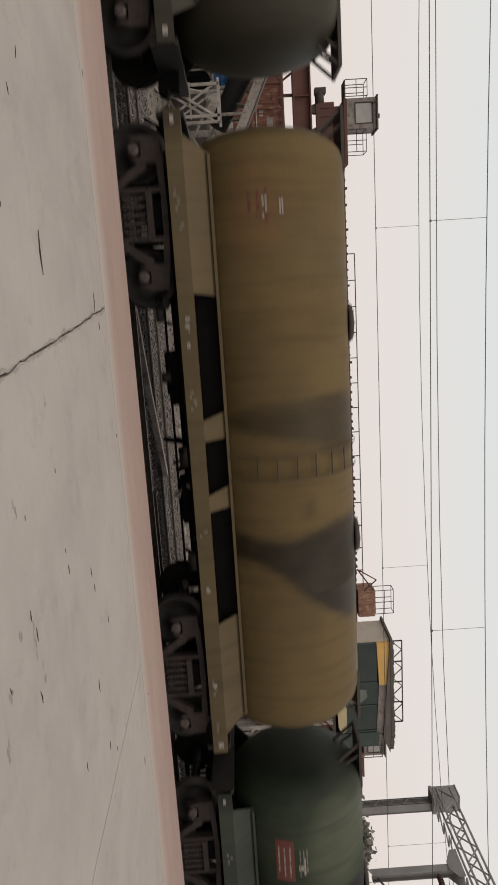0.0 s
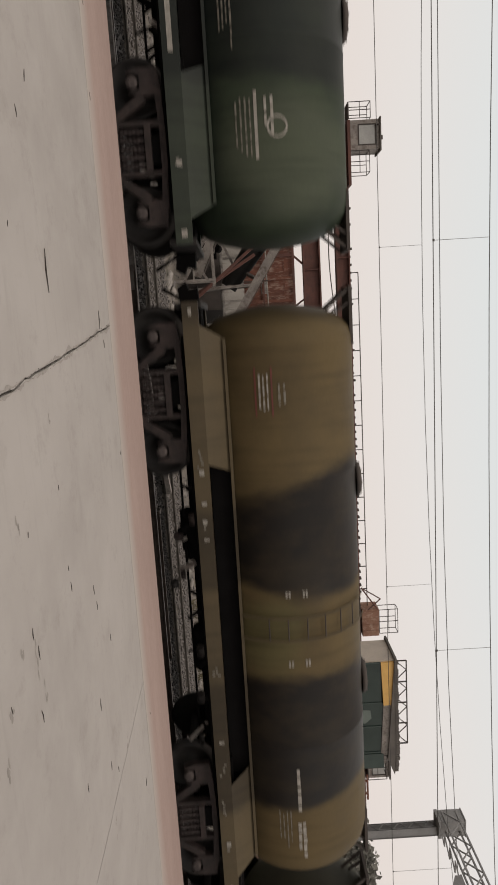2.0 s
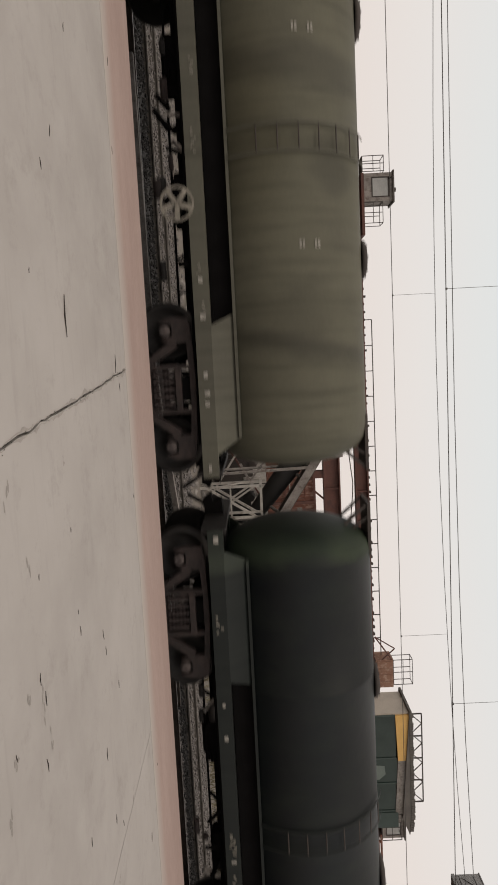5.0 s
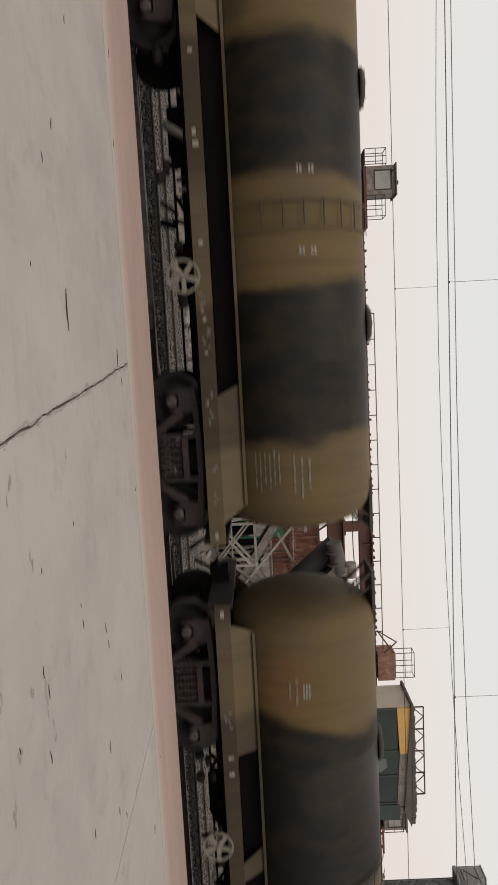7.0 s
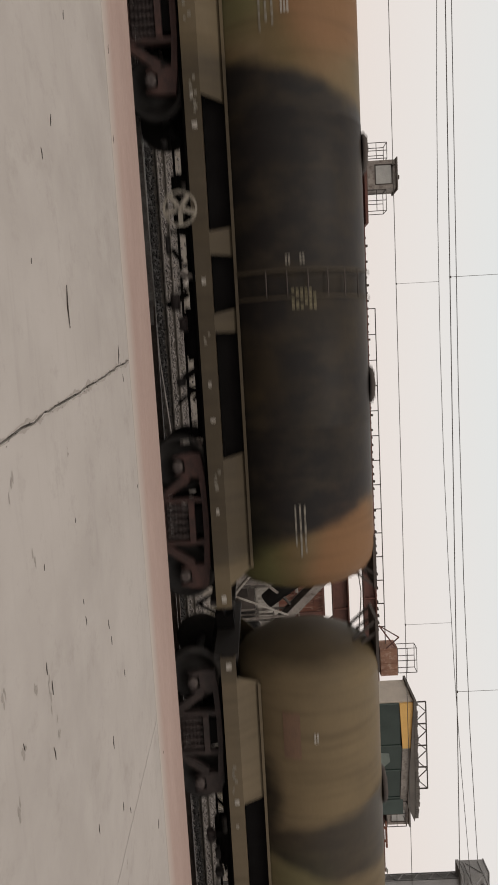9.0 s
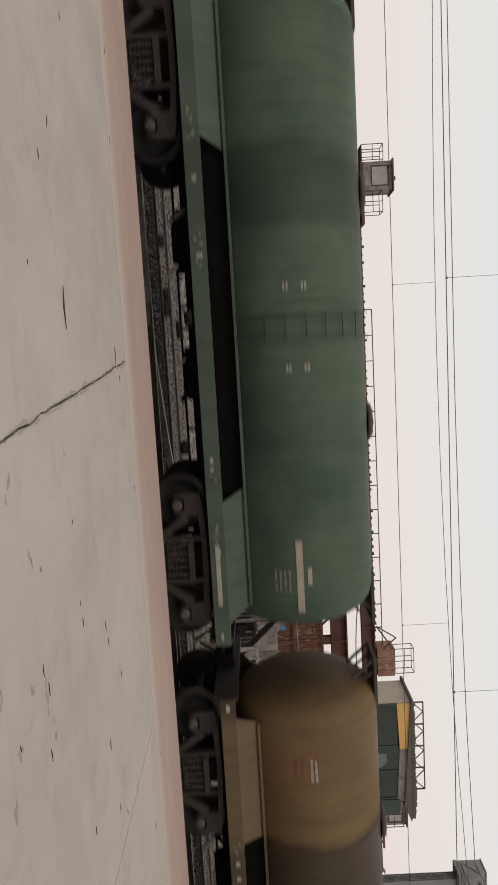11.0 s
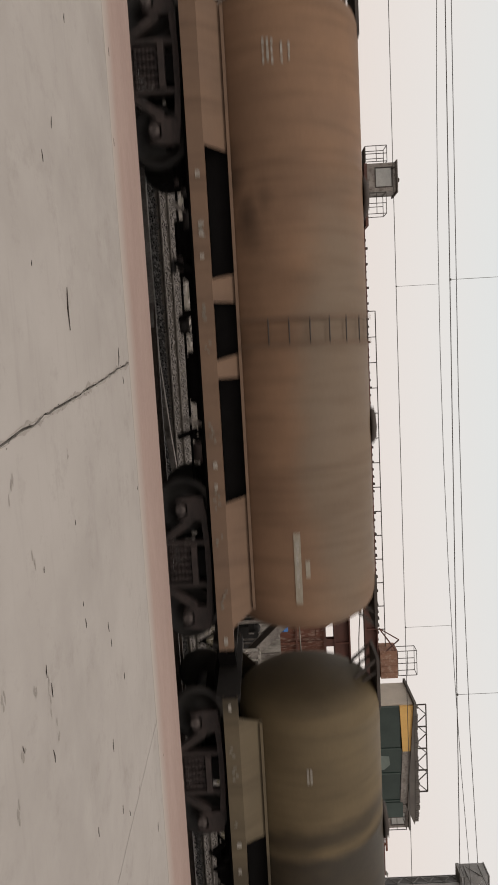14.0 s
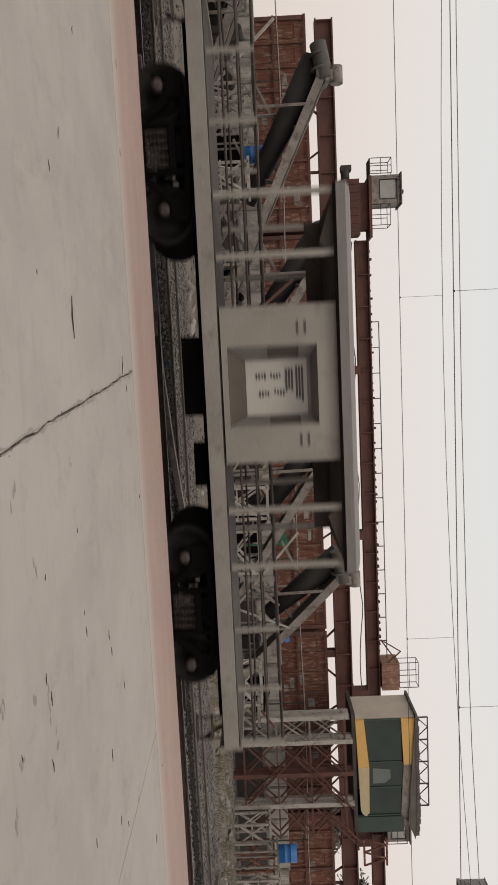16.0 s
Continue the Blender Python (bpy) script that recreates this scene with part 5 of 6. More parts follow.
def tank_wagon(k, label, base, second, runs, tints, split, marks, red_bogie=False):
    stain = (0.020, 0.032, 0.024) if base == GREEN else ((0.0055, 0.0068, 0.0105) if base == DGREEN else (0.0062, 0.0062, 0.0078))
    w = thing("tank_wagon", label, "tank wagon", (PITCH * k - PITCH / 2 - run(0) + SETBACK.get(k, 0), 0, 0), "train of tank wagons")
    letter = "abcdefghijklmnopqrst"[k]
    dusty = lambda c: tuple(0.52 * v + 0.022 for v in c)
    deep = lambda c, f: tuple(v * f for v in c)
    shell_paint = tank_paint("tank_paint_" + letter, deep(base, 0.68), deep(second, 0.66), stain, runs, [(*q[:5], deep(q[5], 0.7)) for q in tints])
    reach = [q for q in runs if q[0] != "spot" and q[1] - q[0] > 0.9]
    paint = tank_paint("frame_paint_" + letter, dusty(base), dusty(second), stain, reach, (), 0.6, 0.8 if base in (DGREEN, OLIVE) else 0.55)
    bm = bmesh.new()
    barrel_mesh(bm)
    barrel = part("barrel", bm, shell_paint, w)
    for x0, x1, z0, z1, m in marks:
        bm = bmesh.new()
        if m == "ring":
            ring_mark(bm, x0, z0, x1)
            part("marking", bm, M_WHITE, barrel)
            continue
        lift = 0.006 if m in (M_RED, M_ORANGE, M_YELLOW) else 0.010
        curved(bm, x0, x1, z0, z1, lift)
        part("marking", bm, m, barrel, {M_RED: "red warning panel", M_ORANGE: "orange warning panel", M_YELLOW: "yellow warning panel"}.get(m, ""))
    # underframe: side sills, plates up to the tank ledge, headstocks
    for s in (-1, 1):
        y0, y1 = sorted((s * 1.44, s * 1.34))
        bm = bmesh.new()  # channel section
        prism(bm, [(s * 1.44, 1.04), (s * 1.44, 1.31), (s * 1.25, 1.31), (s * 1.25, 1.295), (s * 1.425, 1.285), (s * 1.425, 1.065), (s * 1.25, 1.055), (s * 1.25, 1.04)], "x", -5.745, 5.745)
        part("side_sill", bm, paint, w)
        piece("ledge", w, paint, (-5.1, 5.1, min(s * 1.20, s * 1.02), max(s * 1.20, s * 1.02), 1.68, 1.73), bevel=0.006)
        a, b = sorted((s * 1.335, s * 1.31))
        for e in (-1, 1):
            bm = bmesh.new()
            g = (OPEN_BACK if e > 0 else OPEN_FRONT).get(k, 0) + 0.10 * e
            lean = 0.03 if split or k == 13 else 0.095
            prism(bm, [(e * 5.36, 1.31), (e * 5.12, 1.68), (e * (2.955 - lean + g), 1.68), (e * (2.955 + lean + g), 1.31)], "y", a, b)
            slope(bm, s)
            part("web_plate", bm, paint, w)
        if split:
            for x0, x1, flare in ((-0.73, -0.36, 0.1), (0.62, 0.92, 0.1)):
                bm = bmesh.new()
                prism(bm, [(x0, 1.31), (x0 - flare, 1.68), (x1, 1.68), (x1, 1.31)], "y", a, b)
                slope(bm, s)
                part("strut", bm, paint, w)
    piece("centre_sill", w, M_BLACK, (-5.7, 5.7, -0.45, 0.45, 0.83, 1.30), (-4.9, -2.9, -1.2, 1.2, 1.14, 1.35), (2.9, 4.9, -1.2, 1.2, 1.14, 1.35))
    # black box filling the frame openings, in place of shade under the tank
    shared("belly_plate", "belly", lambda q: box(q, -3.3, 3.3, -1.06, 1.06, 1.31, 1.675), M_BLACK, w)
    for e in (-1, 1):
        piece("headstock", w, M_WHEEL, (min(e * 5.745, e * 5.65), max(e * 5.745, e * 5.65), -1.33, 1.33, 0.92, 1.36), bevel=0.01)
        shared("coupler", "coupler", coupler, M_BLACK, w, (e * 5.75, 0, 0), turn=(0, 0, 0 if e > 0 else 180))
        shared("end_walkway", "end_walk", end_walk, M_DARKST, w, turn=(0, 0, 0 if e > 0 else 180))
        bogie(w, e * 4.2, M_BOGIE2 if red_bogie else M_BOGIE, "r" if red_bogie else "")
    # ladder on the platform side
    def stile(bm):
        pts = [(-1.22, 1.72)] + [(-(R + 0.07) * math.cos(a), CZ + (R + 0.07) * math.sin(a)) for a in [(-0.45 + 0.2 * i) for i in range(10)]]
        rows = [[bm.verts.new((dx, y + dy, z)) for dx, dy in ((-0.015, -0.015), (0.015, -0.015), (0.015, 0.015), (-0.015, 0.015))] for y, z in pts]
        for a, b in zip(rows, rows[1:]):
            for q in range(4):
                bm.faces.new((a[q], a[(q + 1) % 4], b[(q + 1) % 4], b[q]))
        bm.faces.new(rows[0])
        bm.faces.new(rows[-1][::-1])
    lad = shared("ladder", "stile%d" % k, stile, paint, w, (-0.03, 0, 0))
    shared("stile", "stile%d" % k, stile, paint, lad, (0.44, 0, 0))
    for i in range(7):
        a = -0.30 + 0.235 * i
        shared("rung", "rung", lambda q: tube(q, (0, 0, 0), (0.44, 0, 0), 0.012, 6), M_DARKST, lad, (0, -(R + 0.07) * math.cos(a), CZ + (R + 0.07) * math.sin(a)))
    for x in (-2.2, 2.0):
        shared("manhole_cover", "dome", dome, M_DARKST, w, (x, 0, CZ + R - 0.012))
    # running gear between the bogies
    if k in BRAKE_WHEEL:
        shared("brake_wheel", "brake_wheel", brake_wheel, M_WHEELPAINT, w, (BRAKE_WHEEL[k], -1.43, 0.86), "pale painted five-spoke brake wheel")
    bm = bmesh.new()
    tube(bm, (0.5, -0.5, 0.84), (1.3, -0.5, 0.84), 0.15, 16)
    tube(bm, (0.42, -0.5, 0.84), (0.5, -0.5, 0.84), 0.1, 12)
    tube(bm, (1.3, -0.5, 0.84), (1.37, -0.5, 0.84), 0.1, 12)
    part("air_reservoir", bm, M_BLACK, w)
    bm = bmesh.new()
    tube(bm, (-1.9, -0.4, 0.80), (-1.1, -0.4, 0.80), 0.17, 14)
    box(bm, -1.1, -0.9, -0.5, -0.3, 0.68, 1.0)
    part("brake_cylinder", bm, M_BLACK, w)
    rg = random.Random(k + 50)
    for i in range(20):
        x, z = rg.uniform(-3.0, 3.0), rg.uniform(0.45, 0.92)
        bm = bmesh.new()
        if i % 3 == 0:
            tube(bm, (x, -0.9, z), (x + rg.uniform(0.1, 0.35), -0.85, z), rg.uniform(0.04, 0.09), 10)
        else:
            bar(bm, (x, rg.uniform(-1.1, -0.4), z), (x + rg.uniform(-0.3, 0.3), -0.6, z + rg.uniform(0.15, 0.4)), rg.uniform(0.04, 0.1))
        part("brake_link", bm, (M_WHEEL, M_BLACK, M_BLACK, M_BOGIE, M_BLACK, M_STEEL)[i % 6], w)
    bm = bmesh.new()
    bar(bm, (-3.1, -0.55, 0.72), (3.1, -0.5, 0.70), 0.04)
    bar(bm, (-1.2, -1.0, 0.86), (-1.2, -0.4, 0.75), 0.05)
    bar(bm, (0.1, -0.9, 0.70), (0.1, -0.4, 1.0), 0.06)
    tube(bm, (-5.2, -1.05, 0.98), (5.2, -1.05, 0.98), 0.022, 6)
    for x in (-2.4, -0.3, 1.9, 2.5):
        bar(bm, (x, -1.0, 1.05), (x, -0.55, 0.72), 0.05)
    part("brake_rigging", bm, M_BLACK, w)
    rs = random.Random(k * 7 + 1)
    for x in (-5.58, 5.58, -2.55 + 0.3 * rs.random(), 2.4, *[rs.uniform(-3, 4.6) for _ in range(4)]):
        bm = bmesh.new()
        s = 0.02 + 0.03 * rs.random() if abs(x) < 5.5 else 0.06
        box(bm, x - s, x + s, -1.452, -1.443, 1.14, 1.19 + 0.05 * rs.random())
        part("data_plate", bm, M_WHITE, w)
    for x in [rs.uniform(-5.2, 5.2) for _ in range(7)]:
        bm = bmesh.new()
        for i in range(rs.randint(2, 5)):
            z = 1.10 + 0.11 * rs.random()
            box(bm, x + i * 0.07, x + i * 0.07 + rs.uniform(0.03, 0.055), -1.450, -1.443, z, z + rs.uniform(0.03, 0.06))
        tagged(part("stencil", bm, M_FAINT, w), kind="stuff")
    if k in (2, 11):
        at = 1.75 if k == 2 else 3.9
        piece("sill_lettering", w, M_WHITE, (at, at + 1.1, -1.450, -1.443, 1.13, 1.21), bevel=0)
    if k == 4:
        piece("sill_panel", w, M_YELLOW, (1.78, 2.22, -1.449, -1.443, 1.07, 1.28), label="yellow panel on the sill", bevel=0)
    return w


def lines(x0, x1, z0, n, gap, seed, m=None, h=0.07):
    """Rows of lettering too worn to read, as broken bars of word length."""
    rs = random.Random(seed)
    out = []
    for i in range(n):
        x = x0 + (x1 - x0) * rs.uniform(0, 0.12)
        end = x1 - (x1 - x0) * rs.uniform(0, 0.3)
        while x < end - 0.03:
            b = min(end, x + rs.uniform(0.06, 0.24))
            out.append((x, b, z0 + i * gap, z0 + i * gap + h * rs.uniform(0.75, 1.0), m or M_WHITE))
            x = b + rs.uniform(0.02, 0.05)
    return out


def small(x0, x1, z0, z1, nx, nz, m=None):
    """A worn block of stencilled signs, as rows of short bars."""
    out = []
    for i in range(nx):
        for j in range(nz):
            if (i * 7 + j * 5 + nx) % 6:
                a, c = x0 + (x1 - x0) * i / nx, z0 + (z1 - z0) * j / nz
                out.append((a, a + (x1 - x0) / nx * 0.72, c, c + (z1 - z0) / nz * 0.66, m or M_WHITE))
    return out


GOLD, GOLD2 = (0.240, 0.174, 0.078), (0.190, 0.137, 0.062)
TAN, TAN2 = (0.258, 0.198, 0.118), (0.21, 0.16, 0.094)
BROWN, BROWN2 = (0.262, 0.176, 0.088), (0.215, 0.142, 0.072)
DTAN, DTAN2 = (0.205, 0.152, 0.075), (0.155, 0.115, 0.058)
OLIVE, OLIVE2 = (0.155, 0.145, 0.090), (0.11, 0.105, 0.065)
GREYOL, GREYOL2 = (0.205, 0.20, 0.15), (0.165, 0.16, 0.12)
GREEN, GREEN2 = (0.135, 0.188, 0.135), (0.085, 0.138, 0.102)
DGREEN, DGREEN2 = (0.075, 0.10, 0.065), (0.04, 0.058, 0.04)
ROSE, ROSE2 = (0.385, 0.240, 0.156), (0.32, 0.20, 0.132)


SEAL = lines(-4.42, -3.95, 2.40, 1, 0.1, 31, None, 0.05) + small(-4.32, -3.98, 2.52, 2.66, 4, 3)


def pair(x0, x1, z=2.58, gap=0.31, size=0.13):
    """Four small stencilled squares either side of the ladder."""
    return [q for x in (x0, x1) for h in (z, z + gap) for q in small(x - size / 2, x + size / 2, h - 0.05, h + 0.06, 3, 2)]


MID = pair(-0.46, 0.9)


def red_panel(x0=-4.55, x1=-3.75, z=2.15, h=0.40, m=None):
    return [(x0, x1, z, z + h, m or M_RED)] + lines(x0 + 0.12, x1 - 0.08, z + 0.05, 3, h * 0.3, 9, M_WHITE, 0.03) + lines(x0 + 0.2, x1 - 0.1, z + h + 0.1, 3, 0.07, 4, M_FAINT, 0.03)


RUSTY, LEAFY, CLAY = (0.33, 0.17, 0.085), (0.17, 0.19, 0.085), (0.16, 0.095, 0.06)
LABEL = lambda x0, x1, z, seed: [(x0, x1, z - 0.06, z + 0.06, M_LABEL)] + lines(x0 + 0.05, x1 - 0.05, z - 0.03, 1, 0.1, seed, M_WHITE, 0.06) + [(x0 + 0.5, x0 + 0.8, z + 0.13, z + 0.21, M_LABEL)]
FLEET = [
    ("dark olive tank wagon with oil-stained ends", OLIVE, OLIVE2, [(-5.5, -1.0, -5.5, -1.0, .8), (1.0, 6.2, 1.0, 6.2, .6)], [], False, SEAL, False),
    ("dull gold tank wagon with a few dark oil runs", GOLD, GOLD2, [(-0.72, -0.52, -0.95, 0.1, .62), (1.5, 1.95, 1.35, 3.45, .85, 1.5), ("spot", 1.0, 3.1, .2, .13, .4)], [(-4.2, 2.4, .6, .5, .4, RUSTY)], True,
     lines(-4.5, -3.9, 2.3, 3, 0.14, 2, M_RED, .05) + small(-4.36, -4.0, 2.52, 2.62, 4, 2) + small(-4.3, -4.05, 2.8, 2.88, 3, 2), False),
    ("dark green tank wagon with black stains and a red panel", DGREEN, DGREEN2, [(-2.95, -0.45, -3.1, -0.43, .97), (1.9, 3.2, 1.2, 3.35, .7), (-0.4, 0.5, -0.4, 0.2, .45), ("spot", 0.4, 1.7, 3.4, .28, .7)], [(0.9, 3.3, .8, .6, .6, (0.17, 0.19, 0.14)), (4.4, 2.9, .9, 1.1, .5, (0.16, 0.18, 0.13)), (-4.3, 3.5, 1.0, .7, .6, (0.17, 0.19, 0.13))], False,
     red_panel(-4.56, -3.6, 2.11, 0.37) + [(-4.15, -3.75, 2.66, 2.70, M_WHITE), (-3.98, -3.86, 2.56, 2.65, M_WHITE)] + small(-0.70, -0.54, 2.64, 2.77, 3, 3) + small(0.47, 0.63, 2.64, 2.77, 3, 3) + lines(0.2, 1.25, 1.92, 3, 0.055, 3, M_FAINT, .025) + lines(1.45, 2.85, 1.94, 4, 0.06, 13, M_FAINT, .03)
     + lines(3.55, 4.5, 2.12, 4, 0.075, 5, M_FAINT, .03) + [(3.48, 4.5, 2.42, 2.47, M_WHITE)] + lines(3.55, 4.2, 2.58, 2, 0.1, 25, None, .05) + [(4.02, 0.17, 2.78, 0, "ring")], False),
    ("tan tank wagon with two broad dark oil bands", DTAN, DTAN2, [(-2.15, -0.6, -2.85, -0.3, .93), (1.25, 3.95, 1.2, 3.8, .93), ("spot", -3.3, 1.6, .35, .2, .4)], [(0.4, 2.2, .7, .6, .35, LEAFY)], False,
     [(-4.58, -3.74, 2.18, 2.21, M_RED), (-4.58, -3.74, 2.46, 2.49, M_RED)] + lines(-4.5, -3.8, 2.25, 3, 0.07, 9, None, 0.035) + lines(-4.3, -3.9, 2.58, 2, 0.09, 4, M_FAINT, 0.04) + MID + lines(2.94, 4.3, 2.57, 1, 0.1, 6, None, .07) + lines(4.2, 5.05, 2.55, 2, 0.09, 8, None, .07) + lines(3.95, 4.8, 2.2, 4, 0.07, 18, M_FAINT, .025), False),
    ("olive tank wagon blackened along its middle with orange panels", OLIVE, OLIVE2, [(-3.3, -0.3, -2.5, -0.2, .95), (-0.5, 1.2, -0.4, 1.2, .74), (0.98, 4.0, 1.0, 3.8, .95)], [], True,
     [(-4.64, -3.75, 2.44, 2.85, M_ORANGE), (0.5, 0.97, 2.24, 2.51, M_OCHRE), (4.0, 4.95, 1.83, 2.28, M_YELLOW)] + lines(-4.6, -3.8, 2.5, 4, 0.085, 41, M_OCHRE, .03) + lines(-4.7, -3.85, 1.9, 5, 0.08, 8, M_FAINT, .035) + lines(-4.56, -3.9, 2.97, 3, 0.09, 28, M_FAINT, .035) + lines(4.05, 4.9, 1.88, 5, 0.08, 42, M_ORANGE, .025) + lines(3.95, 4.85, 2.38, 4, 0.1, 7, M_FAINT, .05) + [(3.95, 4.95, 2.84, 2.88, M_WHITE)] + [(4.42, 0.15, 3.3, 0, "ring")], False),
    ("pale grey-olive tank wagon with faint stains", GREYOL, GREYOL2, [(-1.35, -0.85, -1.2, -0.6, .35), (3.2, 3.5, 3.6, 3.9, .4), ("spot", 0.7, 3.5, .45, .4, .3), ("spot", -4.3, 3.9, .4, .3, .35)], [(0.0, 2.0, 1.6, .6, .4, OLIVE)], False,
     [(-4.67, -3.98, 1.84, 2.06, M_OCHRE)] + red_panel(-4.66, -3.97, 2.2, 0.46) + pair(-1.5, 1.9, 2.9, 0.26), False),
    ("blackened tank wagon with a dark green end", DGREEN, DGREEN2, [(-5.0, 3.6, -5.0, 3.6, .9)], [(4.6, 2.4, .7, .5, .6, (0.07, 0.16, 0.11))], False, lines(3.8, 4.9, 2.4, 3, 0.1, 15, M_GREENLET, .05) + lines(4.0, 4.6, 2.75, 2, 0.1, 16, M_FAINT, .05), False),
    ("tan tank wagon with two black oil bands and a red panel", GOLD, TAN2, [(-2.65, -0.44, -2.75, -0.4, .95), (1.45, 4.05, 1.33, 3.9, .95), ("spot", -3.35, 1.9, .4, .2, .35)], [], False,
     red_panel(-4.3, -3.43, 2.3, 0.42) + pair(-0.5, 0.8, 2.85, 0.2) + lines(4.1, 4.95, 1.9, 6, 0.08, 44, M_FAINT, .03) + lines(4.2, 5.0, 2.55, 3, 0.13, 45, M_FAINT, .04), False),
    ("tan and gold tank wagon with one wide black band", GOLD, TAN2, [(-3.6, 0.5, -2.9, 0.3, .95), ("spot", 1.35, 1.85, .4, .15, .5), ("spot", 2.5, 1.9, .45, .14, .5), ("spot", 1.9, 2.15, .25, .12, .35), ("spot", 2.35, 3.95, .5, .35, .55)], [(-4.1, 2.2, .5, .5, .5, RUSTY), (4.0, 2.1, .8, .5, .35, LEAFY)], True,
     lines(-4.3, -3.8, 2.3, 2, 0.12, 46, M_FAINT, .04) + small(-4.2, -3.9, 2.55, 2.7, 3, 3) + small(1.8, 2.0, 3.1, 3.2, 3, 2) + lines(2.8, 4.45, 2.3, 2, 0.09, 17, M_GREENLET, .05) + lines(3.2, 4.2, 2.55, 2, 0.12, 19, M_GREENLET, .05), False),
    ("blackened tank wagon with tan ends", TAN, GOLD2, [(-3.5, 4.95, -2.8, 4.15, .96)], [(5.0, 3.6, 1.2, .9, .75, RUSTY), (-4.4, 3.4, 1.1, .8, .7, RUSTY), (4.9, 1.8, .8, .5, .6, LEAFY), (-4.6, 1.9, .8, .6, .5, LEAFY)], True,
     small(0.28, 0.62, 2.62, 3.06, 5, 6, M_STRAW) + small(-0.28, -0.12, 2.54, 2.64, 3, 2, M_FAINT) + small(-0.28, -0.12, 2.78, 2.88, 3, 2, M_FAINT) + lines(3.9, 4.9, 2.5, 3, 0.08, 27, M_FAINT, .035) + lines(-4.3, -3.7, 2.3, 3, 0.1, 47, M_FAINT, .04) + small(-4.3, -4.0, 2.65, 2.8, 3, 3), True),
    ("tan tank wagon with olive stains and a faded red panel", TAN, TAN2, [("spot", -2.6, 1.7, .75, .35, .85), (-2.2, -1.6, -2.6, -1.0, .78), (1.4, 2.7, 1.4, 2.7, .7)], [(-1.3, 2.2, .5, .6, .4, LEAFY)], True, [(-4.61, -3.71, 2.11, 2.42, M_FADED)] + small(-4.2, -4.0, 2.66, 2.76, 2, 2), False),
    ("mid-green tank wagon with darker stains", GREEN, GREEN2, [(-2.8, -1.5, -2.8, -1.5, .5), (1.98, 2.15, 2.15, 2.4, .4), ("spot", 1.0, 1.8, 1.4, .3, .35)], [], False, LABEL(3.9, 5.2, 2.6, 5) + lines(4.4, 4.85, 2.16, 4, 0.08, 48, M_FAINT, .04) + MID, False),
    ("brown tank wagon with two dark bands and white lettering", BROWN, BROWN2, [(-2.8, -1.2, -2.75, -0.8, .74), (1.28, 2.5, 1.46, 3.0, .74)], [(-4.3, 2.4, .5, .5, .3, RUSTY)], True,
     lines(-4.56, -4.0, 2.33, 2, .12, 6, M_RED, .05) + lines(-4.5, -4.0, 2.62, 2, .08, 49, None, .05) + small(-1.44, -1.24, 2.58, 3.02, 3, 4) + small(-0.49, -0.29, 2.58, 2.72, 2, 2) + small(-.49, -.29, 2.84, 3.0, 3, 2) + small(1.18, 1.36, 2.6, 2.72, 2, 2) + small(1.18, 1.36, 2.86, 3.02, 2, 3) + LABEL(3.89, 5.0, 2.46, 5), False),
    ("mid-green tank wagon with dark wet-looking runs", GREEN, GREEN2, [(-2.0, -1.07, -2.4, -1.4, .6), ("spot", -1.5, 1.9, .55, .25, .6), (-0.3, 0.05, -0.3, 0.05, .4), (2.35, 3.06, 2.1, 2.96, .62), ("spot", 1.3, 2.3, .5, .2, .4), ("spot", 0.6, 1.8, .7, .2, .5)], [(0.9, 3.0, .8, .5, .5, (0.16, 0.19, 0.10)), (-2.2, 3.75, .5, .35, .6, CLAY), (4.8, 3.7, .7, .5, .5, (0.22, 0.21, 0.13))], False,
     lines(-4.5, -4.2, 2.7, 2, .09, 50, None, .06) + small(2.0, 2.12, 2.6, 2.9, 2, 4) + small(2.4, 2.55, 2.6, 2.9, 2, 4) + lines(4.45, 5.0, 2.52, 3, .09, 51, M_FAINT, .05), True),
    ("plain rosy brown tank wagon", ROSE, ROSE2, [("spot", -2.3, 1.75, .35, .14, .6), ("spot", -1.7, 1.95, .35, .14, .6), ("spot", -2.0, 2.25, .2, .1, .4), ("spot", 0.6, 1.7, .5, .12, .35)], [(2.0, 3.5, 4.0, .8, .7, (0.27, 0.225, 0.175)), (-0.6, 2.7, .2, .25, .35, CLAY)], True,
     LABEL(3.68, 4.96, 2.52, 5) + lines(-4.47, -3.95, 2.33, 3, .07, 3, None, .04) + lines(-4.4, -4.05, 2.62, 2, .12, 52, None, .04), False),
    ("tan tank wagon with dark olive patches", TAN, TAN2, [(-2.92, -2.49, -3.22, -2.84, .62), (-2.39, -1.1, -2.64, -0.9, .74), ("spot", 2.4, 3.8, 1.1, 1.1, .7), ("spot", 1.95, 3.1, .5, .75, .7), ("spot", 2.95, 3.05, .55, .8, .7), ("spot", 0.07, 3.5, .3, .25, .45)], [(2.45, 1.9, .6, .35, .8, CLAY), (0.5, 2.2, .8, .5, .35, LEAFY)], True,
     small(-4.3, -4.0, 2.5, 2.62, 3, 2) + pair(-0.45, 0.95, 2.62, 0.22) + LABEL(3.83, 4.95, 2.72, 5) + [(4.25, 4.55, 2.48, 2.54, M_FAINT)], False),
]
TRAIN = [tank_wagon(k, *spec) for k, spec in enumerate(FLEET)]


